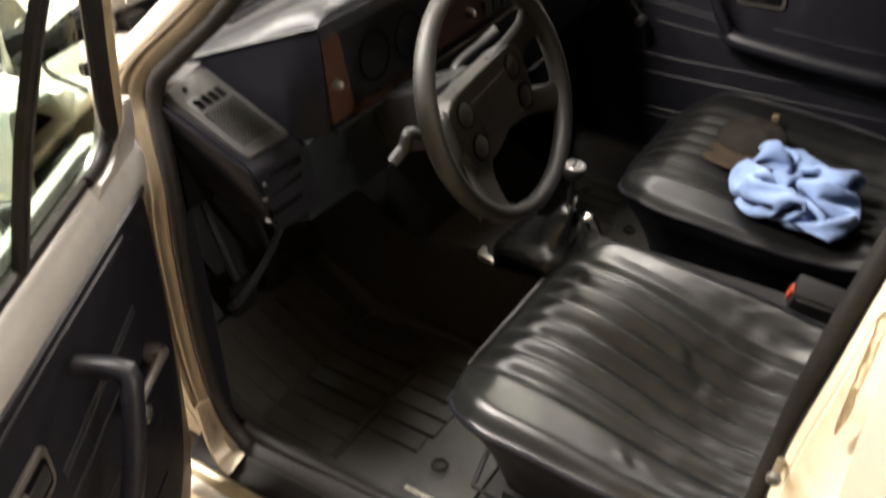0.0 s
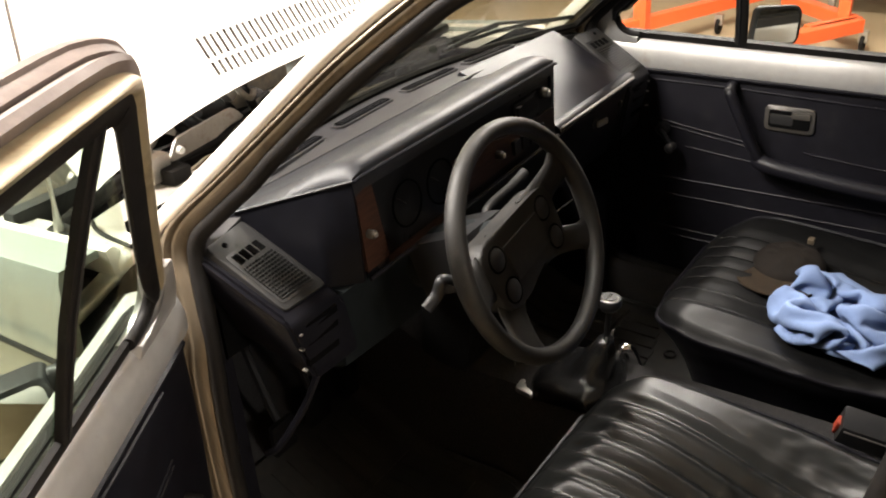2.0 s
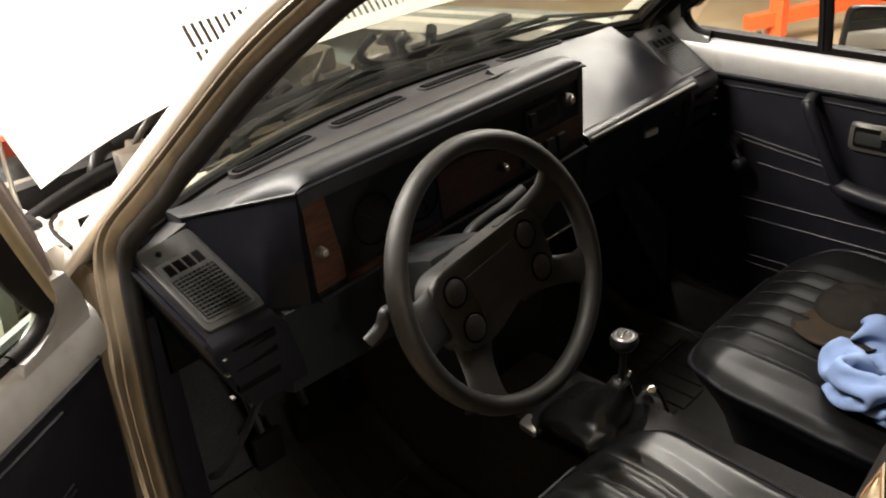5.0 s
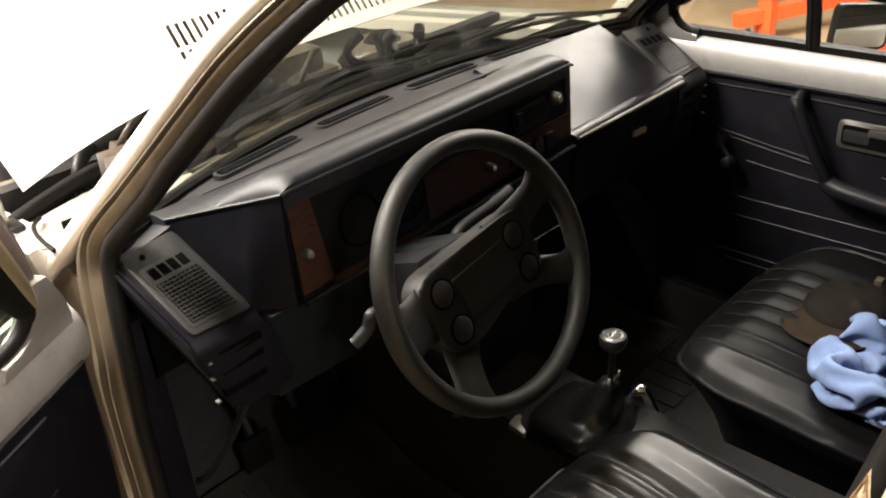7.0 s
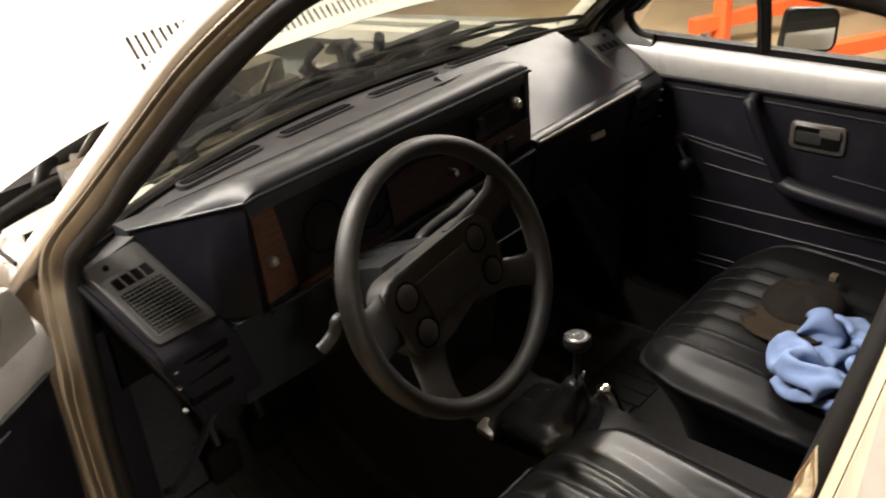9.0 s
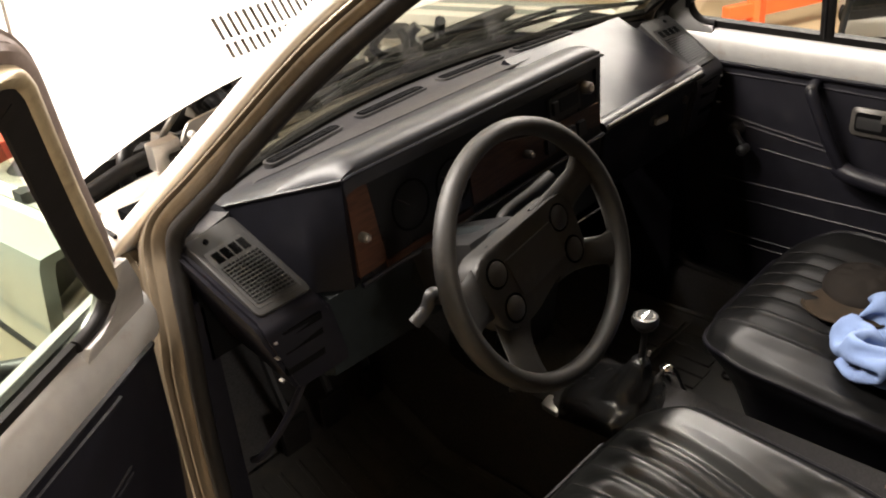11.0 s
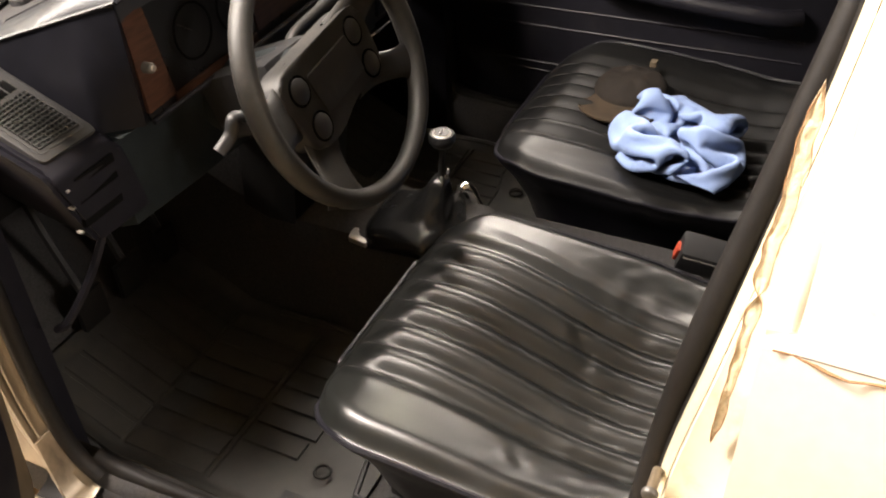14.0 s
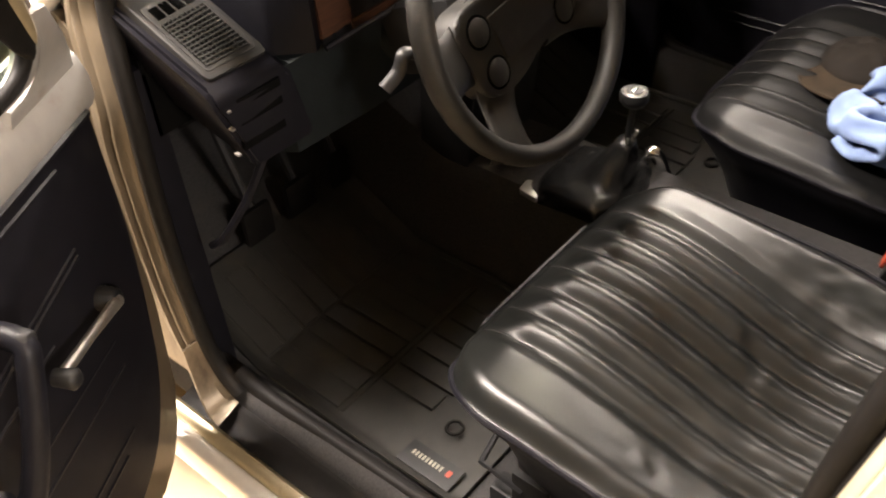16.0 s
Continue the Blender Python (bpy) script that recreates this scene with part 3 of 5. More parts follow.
for i in range(14):
    a = 2 * math.pi * i / 14
    r = 1 + 0.35 * math.sin(3 * a + 1) + 0.2 * math.sin(7 * a)
    stain.append((-0.045 + 0.04 * r * math.cos(a), 0.205 + 0.022 * r * math.sin(a)))
part("rust_patch", prism(B(), stain, hp, 0.0005, 0.0025), RUST, hood, "small rust patch by the slots")
# things in the engine bay that show below and beside the hood
for s in (-1, 1):
    part("strut_tower", disc(B(), pose(s * 0.50, 0.86, 0.80), 0.12, 0.10, 0.10, 24, 0.02), ENGINE, car)
    part("strut_cap", disc(B(), pose(s * 0.50, 0.86, 0.90), 0.05, 0.035, 0.02, 20, 0.006), RUBBER, car)
def scuttle(u, v):
    a = Vector((-0.612, 0.252, 0.980)).lerp(Vector((-0.40, 0.285, 1.000)), u)
    b = Vector((-0.640, 0.470, 0.964)).lerp(Vector((-0.37, 0.490, 0.978)), u)
    p = a.lerp(b, v)
    p.z += 0.008 * math.sin(math.pi * u) - 0.020 * ease(0.86, 1.0, v) - 0.006 * ease(0.46, 0.54, v + 0.35 * (u - 0.5))
    return p
part("scuttle_corner", sheet(B(), 20, 24, scuttle, (0, 0, -0.008)), PAINT, car, "bright cream-silver scuttle corner beside the wing")
part("tray_seal", tube(B(), smooth_path([(-0.63, 0.50, 0.945), (-0.54, 0.515, 0.962), (-0.45, 0.505, 0.982), (-0.3, 0.46, 1.000), (0.0, 0.45, 1.01), (0.4, 0.43, 1.0)]), 0.014, 8), RUBBER, car)
part("hinge_arm", prism(B(), rounded([(-0.43, 1.02), (-0.405, 1.055), (-0.25, 1.058), (-0.22, 1.03), (-0.30, 1.02)], 0.012), lambda a, b, w: Vector((a, 0.43 + w + 0.15 * (a + 0.43), b - 0.012)), 0.0, 0.006, 0.001), DULLMETAL, car)
part("arm_bolt", disc(B(), pose(-0.405, 0.43, 1.024, 90, 0, 0), 0.008, 0.006, 0.008, 10), WHITEMARK, car)
part("rubber_stop", box(B(), -0.455, -0.415, 0.395, 0.435, 0.972, 1.008, 0.005), RUBBER, car)
part("stop_plate", box(B(), -0.48, -0.43, 0.425, 0.45, 0.985, 1.03, 0.004), DULLMETAL, car)
for k, (x, y, z, r) in enumerate(((-0.36, 0.52, 1.0, 0.03), (-0.30, 0.50, 1.04, 0.022), (-0.22, 0.55, 1.03, 0.034), (-0.16, 0.50, 1.06, 0.02), (-0.08, 0.56, 1.02, 0.03), (-0.44, 0.54, 0.96, 0.03), (0.05, 0.55, 1.0, 0.03), (0.16, 0.53, 1.02, 0.026), (0.3, 0.55, 0.99, 0.03))):
    pts = [(x + 1.6 * r * math.cos(a), y + 0.6 * r * math.sin(2 * a + k), z + 1.4 * r * math.sin(a)) for a in np.linspace(0.3 * k, 0.3 * k + 4.4, 14)]
    part("hose", tube(B(), pts, 0.006 + 0.0035 * (k % 3), 7), (ENGINE, RUBBER, PLASTIC)[k % 3], car)
    part("fitting", box(B(), -r * 0.6, r * 0.6, -r * 0.5, r * 0.5, -r * 0.5, r * 0.5, r * 0.15, pose(x - 0.03, y + 0.03, z - 0.02, 20 * k, 15, 30 * k)), (DULLMETAL, ENGINE, PLASTIC)[k % 3], car)
part("air_duct", tube(B(), smooth_path([(-0.55, 0.62, 0.88), (-0.40, 0.64, 0.95), (-0.2, 0.62, 0.98), (-0.02, 0.65, 0.95)]), 0.04, 10), RUBBER, car)
part("fuse_cover", box(B(), -0.58, -0.42, 0.96, 1.06, 0.84, 0.93, 0.01), RED, car)
part("relay_box", box(B(), -0.56, -0.40, 1.0, 1.06, 0.86, 0.90, 0.008), PAINT, car)
part("wiper_linkage", tube(B(), [(-0.52, 0.44, 0.93), (-0.35, 0.43, 0.98), (0.1, 0.43, 0.97)], 0.012, 6), ENGINE, car)
part("wiper_motor", disc(B(), pose(-0.42, 0.47, 0.88, 20, 10, 0), 0.045, 0.04, 0.07, 16, 0.01), DULLMETAL, car)
part("engine_block", box(B(), -0.25, 0.35, 0.72, 1.25, 0.45, 0.88, 0.03), ENGINE, car)
part("cam_cover", box(B(), -0.2, 0.3, 0.85, 1.05, 0.88, 0.94, 0.02), ENGINE, car)
part("engine_bay_floor", box(B(), -0.64, 0.64, 0.60, 1.6, 0.40, 0.42), ENGINE, car)
part("front_panel", box(B(), -0.70, 0.70, 1.52, 1.58, 0.35, 0.88, 0.02), PAINT, car)
part("battery", box(B(), -0.58, -0.40, 1.05, 1.30, 0.55, 0.84, 0.008), PLASTIC, car)
part("coolant_bottle", box(B(), -0.60, -0.46, 1.34, 1.46, 0.62, 0.86, 0.02), RED, car)
part("brake_cylinder", tube(B(), [(-0.36, 0.62, 0.86), (-0.36, 0.84, 0.87)], [0.03, 0.022], 10), DULLMETAL, car)
part("aerial", tube(B(), [(-0.640, 0.455, 0.965), (-0.638, 0.45, 1.02), (-0.630, 0.40, 1.75)], [0.009, 0.0035, 0.0016], 6), DULLMETAL, car, "thin telescopic aerial on the wing")
part("aerial_base", box(B(), -0.668, -0.618, 0.43, 0.475, 0.962, 0.972, 0.004), PLASTIC, car)
part("washer_hose", tube(B(), smooth_path([(-0.598, 0.425, 0.975), (-0.622, 0.385, 0.985), (-0.638, 0.335, 0.990), (-0.645, 0.268, 0.992)]), 0.0035, 6), RUBBER, car)
for s in (-1, 1):
    for y in (0.98, -1.55):
        wheel = part("wheel", tube(B(), [(s * 0.685, y + 0.215 * math.cos(a), 0.285 + 0.215 * math.sin(a)) for a in (2 * math.pi * k / 28 for k in range(28))], 0.07, 10, True), RUBBER, car)
        part("rim", disc(B(), pose(s * 0.65, y, 0.285, 0, 90 * s, 0), 0.15, 0.165, 0.08, 24, 0.01), DULLMETAL, wheel)
for dims in ((-0.72, 0.72, -2.25, -2.19, 0.3, 1.0), ):
    part("tail_panel", box(B(), *dims, 0.02), PAINT, car)


# ---- dashboard ----
dash = thing("dashboard", "black padded vinyl dashboard with square instrument hood and corner vents", "dashboard", at=(0, 0, 0))
def dtop(u, v):
    """Shelf below the glass: from the pad's back to the windshield."""
    x = lerp(-0.615, 0.615, u)
    y1, y0 = ws_y(x) - 0.004, 0.20 - 0.038 * ease(0.45, 0.53, abs(x)) - 0.016 * ease(0.53, 0.615, abs(x))
    y = lerp(y0, y1, v)
    return (x, y, 1.0175 - 0.0115 * v - 0.014 * ease(0.46, 0.6, abs(x)))
part("dash_shelf", sheet(B(), 30, 8, dtop, (0, 0, -0.03)), SHELFGREY, dash, "dark vinyl shelf below the windshield, coloured greyer for its sheen")
def slot_row(x0, x1):
    bm = B()
    pts = rounded([(x0, -0.016), (x1, -0.016), (x1, 0.016), (x0, 0.016)], 0.014, 4)
    fn = lambda a, b, w: Vector((a, 0.281 - 0.27 * a * a + b, 1.0105 + 0.03 * a * a + w - 0.10 * b))
    prism(bm, pts, fn, -0.01, 0.003)
    out = part("defrost_vent", bm, SHELFGREY, dash)
    inner = rounded([(x0 + 0.006, -0.012), (x1 - 0.006, -0.012), (x1 - 0.006, 0.012), (x0 + 0.006, 0.012)], 0.010, 3)
    # Solid black plate on top, drawing the opening's inner shade.
    part("vent_opening", prism(B(), inner, fn, 0.0, 0.0038), DARK, out)
    for k in (-0.0035, 0.003):
        part("vent_fin", prism(B(), [(x0 + 0.012, k - 0.0008), (x1 - 0.012, k - 0.0008), (x1 - 0.012, k + 0.0008), (x0 + 0.012, k + 0.0008)], fn, 0.001, 0.0044), VINYL, out)
for x0, x1 in ((-0.405, -0.228), (-0.185, -0.012), (0.03, 0.20), (0.232, 0.385)):
    slot_row(x0, x1)

# instrument hood: padded top that runs back from a piped edge, a raked face, a splayed left cheek
XL, XR, ZT = -0.452, 0.150, 1.083
def padtop(u, v):
    """u across, v from the front lip to the back."""
    x = lerp(XL, XR, u)
    y = lerp(0.012, 0.212, v)
    xl = lerp(-0.452, -0.529, min(1, v / 0.815))
    x = lerp(xl, XR, u)
    z = ZT - 0.069 * ease(0.0, 1.05, v) + 0.010 * math.sin(math.pi * min(1, v * 2.2)) * 0.6
    e = min(u * 14, (1 - u) * 22, 1)
    if u < 0.5:
        z = lerp(lerp(1.067, 1.016, min(1, v / 0.815)), z, 1 - (1 - e) ** 2)
    else:
        z -= 0.010 * (1 - e) ** 2
    z -= 0.008 * max(0, 1 - v * 12) ** 2 * e
    return (x, y, z)
part("hood_pad", sheet(B(), 40, 24, padtop, (0, 0.0, -0.03)), PAD, dash, "grained black padded top of the instrument hood", 60)
part("pad_piping", tube(B(), [(XL, 0.006, ZT - 0.016)] + [(lerp(XL, XR, t), 0.003, ZT - 0.012) for t in (0.02, 0.25, 0.5, 0.75, 0.98)] + [(XR, 0.006, ZT - 0.016)], 0.0028, 6), VINYL, dash)
part("cheek_piping", tube(B(), [(XL, 0.008, 1.0675), (-0.490, 0.09, 1.0425), (-0.529, 0.175, 1.0165)], 0.0026, 6), VINYL, dash)
# cheek: from the pad's left edge down to the corner vent
def cheek(u, v):
    top = Vector((XL, 0.01, ZT - 0.016)).lerp(Vector((-0.529, 0.175, 1.016)), u)
    ri = Vector((-0.510, 0.024, 0.922))
    low = Vector((-0.464, -0.004, 0.914)).lerp(ri, u / 0.3) if u < 0.3 else ri.lerp(Vector((-0.530, 0.165, 0.998)), (u - 0.3) / 0.7)
    p = top.lerp(low, v)
    return p + Vector((-0.005, -0.005, 0)) * math.sin(math.pi * v) * (1 - u)
part("hood_cheek", sheet(B(), 20, 8, cheek, (0.03, 0.02, -0.004)), SHADEVINYL, dash)
# right cheek of the hood
part("hood_side", prism(B(), [(0.012, ZT - 0.018), (0.20, 1.012), (0.20, 0.97), (0.03, 0.925), (0.010, 0.93)], lambda a, b, w: Vector((XR + w, a, b)), -0.012, 0.002), PAD, dash)
# raked instrument face
FY = lambda z: 0.010 - 0.10 * (1.055 - z)
def face(a, b, w):
    return Vector((a, FY(b) - w, b))
part("instrument_face", prism(B(), rounded([(XL + 0.006, 0.905), (XR - 0.004, 0.928), (XR - 0.004, 1.067), (XL + 0.006, 1.067)], 0.012), face, -0.02, -0.008), BLACKGLOSS, dash, "glossy black instrument panel, unlit")
part("wood_insert", prism(B(), [(-0.448, 0.922), (-0.395, 0.925), (-0.408, 1.052), (-0.444, 1.052)], face, -0.01, -0.004), WOOD, dash, "brown wood veneer panel round the light switch")
part("wood_insert", prism(B(), [(-0.205, 0.93), (0.02, 0.94), (0.10, 0.955), (0.10, 0.985), (-0.03, 0.985), (-0.06, 0.99), (-0.13, 1.005), (-0.205, 1.0)], face, -0.01, -0.005), WOOD, dash, "brown wood veneer panel beside the gauges")
part("wood_insert", prism(B(), [(0.098, 0.948), (0.143, 0.945), (0.143, 0.985), (0.098, 0.985)], face, -0.01, -0.005), WOOD, dash)
part("wood_strip", prism(B(), [(-0.395, 0.912), (-0.21, 0.918), (-0.21, 0.930), (-0.395, 0.924)], face, -0.01, -0.004), WOOD, dash)
part("lower_rim", tube(B(), [face(-0.45, 0.912, 0.0), face(-0.2, 0.917, 0.0), face(0.143, 0.928, 0.0)], 0.004, 6), VINYL, dash)
for x, z, r in ((-0.335, 0.985, 0.036), (-0.245, 0.985, 0.036)):
    dial = part("gauge", tube(B(), [face(x + r * math.cos(a), z + r * math.sin(a), -0.003) for a in (2 * math.pi * k / 24 for k in range(24))], 0.0016, 6, True), DARK, dash)
    part("gauge_needle", tube(B(), [face(x, z, -0.005), face(x - r * 0.6, z + r * 0.45, -0.005)], 0.0008, 5), GREYPLASTIC, dial)
def knob(x, z, r, material, name, label):
    m = Matrix.Translation(face(x, z, -0.006)) @ pose(0, 0, 0, 84, 0, 0)
    k = part(name, disc(B(), m, r, r * 0.9, 0.016, 20, 0.003), material, dash, label)
    part("knob_cap", disc(B(), m @ pose(0, 0, 0.0155), r * 0.55, r * 0.45, 0.002, 14), DULLMETAL, k)
knob(-0.432, 0.977, 0.0075, BEZEL, "light_switch", "small chrome light switch knob")
knob(0.105, 1.022, 0.0115, BEZEL, "heater_knob", "round grey ventilation knob")
knob(-0.07, 0.965, 0.008, PLASTIC, "switch_knob", "small black switch knob")
part("radio", prism(B(), rounded([(0.0, 0.992), (0.088, 0.994), (0.088, 1.034), (0.0, 1.032)], 0.004, 2), face, -0.012, -0.003), PLASTIC, dash)
part("radio_button", prism(B(), rounded([(0.006, 1.005), (0.020, 1.005), (0.020, 1.026), (0.006, 1.026)], 0.002, 2), face, -0.006, 0.003), GREYPLASTIC, dash)
part("radio_screen", prism(B(), rounded([(0.028, 1.003), (0.08, 1.004), (0.08, 1.028), (0.028, 1.027)], 0.003, 2), face, -0.006, -0.002), BLACKGLOSS, dash)
for i in range(4):
    part("push_switch", prism(B(), rounded([(-0.02 + 0.03 * i, 0.945), (0.002 + 0.03 * i, 0.946), (0.002 + 0.03 * i, 0.972), (-0.02 + 0.03 * i, 0.971)], 0.003, 2), face, -0.006, 0.002), PLASTIC, dash)

# passenger side: sloping shelf with a bright front lip over the glove box
def pshelf(u, v):
    x = lerp(XR + 0.002, 0.520 - 0.02 * v, u)
    y = lerp(0.018, 0.225 - 0.03 * u, v)
    return (x, y, lerp(0.942, 1.024, v) + 0.010 * math.sin(math.pi * u) * math.sin(math.pi * v) - 0.012 * ease(0.75, 1, u) * (1 - v))
part("parcel_shelf", sheet(B(), 16, 12, pshelf, (0, 0.02, -0.03)), VINYL, dash, "sloping black vinyl shelf in front of the passenger")
part("shelf_lip", quads(B(), [[(x, y, z) for y, z in ((0.018, 0.945), (0.002, 0.940), (-0.004, 0.930), (0.0, 0.922), (0.02, 0.918), (0.03, 0.94))] for x in (XR + 0.004, 0.3, 0.48, 0.515)]), VINYL, dash)
part("lip_strip", tube(B(), [(XR + 0.01, -0.002, 0.937), (0.33, -0.003, 0.937), (0.50, -0.002, 0.937)], [0.0022, 0.0030, 0.0036], 6), SILVER, dash, "worn pale edge strip")
part("glove_box", prism(B(), rounded([(0.172, 0.79), (0.505, 0.80), (0.505, 0.915), (0.172, 0.912)], 0.012), lambda a, b, w: Vector((a, 0.018 + 0.12 * (0.915 - b) - w, b)), -0.03, 0.006, 0.004), VINYL, dash, "black glove box lid")
latch = part("glove_latch", disc(B(), pose(0.346, 0.020, 0.881, 90, 0, 0), 0.012, 0.011, 0.008, 16, 0.002), PLASTIC, dash)
part("latch_key", box(B(), -0.006, 0.030, -0.006, 0.006, 0.006, 0.013, 0.003, pose(0.346, 0.014, 0.881, 90, 0, -8)), SILVER, latch, "bright metal latch handle")
part("switch_button", disc(B(), pose(0.47, 0.018, 0.885, 90, 0, 0), 0.009, 0.008, 0.008, 14, 0.002), PLASTIC, dash)

# corner vents, one each side
for s in (-1, 1):
    q = side(s)
    FI, RI, RO, FO = Vector((0.529, 0.162, 1.004)), Vector((0.512, 0.028, 0.926)), Vector((0.604, 0.022, 0.932)), Vector((0.617, 0.145, 1.004))
    up = (RI - FI).cross(RO - RI).normalized()
    up = up if up.z > 0 else -up
    def vp(a, b, w, FI=FI, RI=RI, RO=RO, FO=FO, up=up, q=q):
        """a across from inner to outer, b from rear to front, w out of the panel."""
        return q(RI.lerp(RO, a).lerp(FI.lerp(FO, a), b) + up * w)
    body = part("vent_panel", prism(B(), rounded([(0, 0), (1, 0), (1, 1), (0, 1)], 0.07, 3), vp, -0.02, 0.004, 0.002), GREYPLASTIC, dash, "grey-black louvred corner vent panel")
    part("vent_recess", prism(B(), rounded([(0.08, 0.07), (0.92, 0.07), (0.92, 0.80), (0.08, 0.80)], 0.04, 2), vp, -0.01, 0.0046), GREYPLASTIC, body)
    for i in range(4):
        a0 = 0.18 + 0.17 * i
        part("louvre", prism(B(), [(a0, 0.64), (a0 + 0.13, 0.64), (a0 + 0.13, 0.76), (a0, 0.76)], vp, 0.0, 0.0052), DARK, body)
    part("grille_well", prism(B(), [(0.14, 0.12), (0.86, 0.12), (0.86, 0.59), (0.14, 0.59)], vp, 0.0, 0.0052), DARK, body)
    for i in range(12):
        b0 = 0.115 + 0.0398 * i
        part("grille_bar", prism(B(), [(0.13, b0), (0.87, b0), (0.87, b0 + 0.013), (0.13, b0 + 0.013)], vp, 0.003, 0.0066), GREYPLASTIC, body)
    for i in range(10):
        a0 = 0.13 + 0.0785 * i
        part("grille_bar", prism(B(), [(a0, 0.115), (a0 + 0.016, 0.115), (a0 + 0.016, 0.595), (a0, 0.595)], vp, 0.003, 0.006), GREYPLASTIC, body)
    part("vent_screw", prism(B(), [(0.70 + 0.045 * math.cos(k), 0.90 + 0.028 * math.sin(k)) for k in np.linspace(0, 6.28, 12, endpoint=False)], vp, 0.0, 0.0055), DARK, body)
    # box that carries it
    ring0 = [q(RI + Vector((-0.004, -0.004, -0.002))), q(RO + Vector((0.012, -0.010, -0.004))), q(FO + Vector((0.012, 0.01, -0.004))), q(FI + Vector((-0.01, 0.01, -0.002)))]
    ring1 = [q((0.50, 0.004, 0.905)), q((0.616, 0.002, 0.908)), q((0.626, 0.17, 0.98)), q((0.50, 0.18, 0.98))]
    ring2 = [q((0.47, 0.014, 0.795)), q((0.570, 0.014, 0.798)), q((0.566, 0.17, 0.83)), q((0.47, 0.18, 0.83))]
    tmp = quads(B(), [ring2, ring1, ring0])
    bmesh.ops.bevel(tmp, geom=tmp.edges[:], offset=0.006, segments=2, affect="EDGES")
    part("corner_box", tmp, VINYL, dash)
    for k, z in enumerate((0.900, 0.876, 0.841)):
        sw = part("side_louvre", box(B(), *sorted((s * 0.520, s * 0.585)), 0.0035 + 0.08 * (0.905 - z), 0.02, z - 0.0055, z + 0.0055, 0.001), DARK, dash)
        part("louvre_pin", box(B(), *sorted((s * 0.597, s * 0.602)), 0.000, 0.008, z - 0.0013, z + 0.0013, 0.0008), DULLMETAL, sw)
# knee panel under the instruments, underside, lower right
part("knee_panel", quads(B(), [[(x, 0.006, lerp(0.913, 0.93, t)), (x, 0.02, 0.905), (x, lerp(0.02, 0.03, t), z0), (x, 0.05, z0 - 0.012), (x, 0.16, z0 + 0.01), (x, 0.16, 0.92)] for x, z0, t in ((-0.50, 0.780, 0), (-0.36, 0.772, 0.2), (-0.2, 0.768, 0.5), (0.0, 0.768, 0.8), (0.17, 0.775, 1))]), GREENPAD, dash, "dark teal-black padded knee panel")
part("under_panel", box(B(), 0.165, 0.62, 0.035, 0.2, 0.775, 0.80, 0.01), VINYL, dash)
part("dash_core", box(B(), -0.60, 0.60, 0.17, 0.34, 0.80, 0.995), DARK, dash)
part("center_console", quads(B(), [[(-0.10, 0.04, 0.80), (0.10, 0.04, 0.80), (0.10, 0.16, 0.80), (-0.10, 0.16, 0.80)], [(-0.09, 0.09, 0.42), (0.09, 0.09, 0.42), (0.09, 0.2, 0.42), (-0.09, 0.2, 0.42)]]), PLASTIC, dash)
part("fuse_panel_edge", tube(B(), smooth_path([(-0.535, 0.035, 0.805), (-0.57, 0.05, 0.74), (-0.600, 0.085, 0.672), (-0.606, 0.11, 0.650)]), 0.006, 6), VINYL, dash)

# ---- steering wheel ----
WC = Vector((-0.2830, -0.180, 0.9425))
WN = Vector((0, -0.925, 0.38)).normalized()
roll = radians(7.0)
WX = Vector((math.cos(roll), 0, 0)) + Vector((0, 0.38, 0.925)) * math.sin(roll)
WY = WN.cross(WX)
steer = thing("steering_wheel", "dark worn four-spoke steering wheel with four round horn buttons", "steering wheel", at=WC)
def wp(a, b, w=0.0):
    return WX * a + WY * b + WN * w
RW = 0.1725
HD = -0.027                     # how deep the boss lies behind the rim
rim = B()
rings = []
for k in range(56):
    a = 2 * math.pi * k / 56
    grip = 0.0135 + 0.0008 * math.cos(2 * a)
    rings.append([wp((RW + grip * math.cos(t)) * math.cos(a), (RW + grip * math.cos(t)) * math.sin(a), grip * 1.15 * math.sin(t)) for t in (2 * math.pi * j / 12 for j in range(12))])
part("rim", quads(rim, rings, loop=True), WHEELGRIP, steer, "worn grey-black wheel rim")
def spoke(a0, b0, a1, b1, w0, w1, name="spoke"):
    d = Vector((a1 - a0, b1 - b0)); n = Vector((-d.y, d.x)).normalized()
    rr = []
    for t in np.linspace(0, 1, 9):
        c = Vector((lerp(a0, a1, t), lerp(b0, b1, t)))
        hw = lerp(w0, w1, t) - 0.010 * math.sin(math.pi * t) + 0.012 * ease(0.75, 1, t)
        h = lerp(HD - 0.002, -0.004, ease(0.25, 1.0, t))
        rr.append([wp(*(c + n * (hw * math.cos(q))), h + 0.009 * (abs(math.sin(q)) ** 0.6) * (1 if math.sin(q) > 0 else -1)) for q in (2 * math.pi * j / 12 for j in range(12))])
    part(name, quads(B(), rr), WHEELGRIP, steer)
spoke(-0.06, -0.004, -0.170, 0.006, 0.052, 0.040)
spoke(0.06, 0.008, 0.166, 0.056, 0.044, 0.026)
spoke(0.05, -0.035, 0.157, -0.083, 0.036, 0.026)
spoke(-0.06, -0.040, -0.113, -0.138, 0.042, 0.032)
pad = rounded([(-0.112, 0.026), (-0.09, 0.046), (0.085, 0.044), (0.112, 0.036), (0.104, -0.058), (0.02, -0.054), (-0.04, -0.072), (-0.098, -0.066)], 0.02, 4)
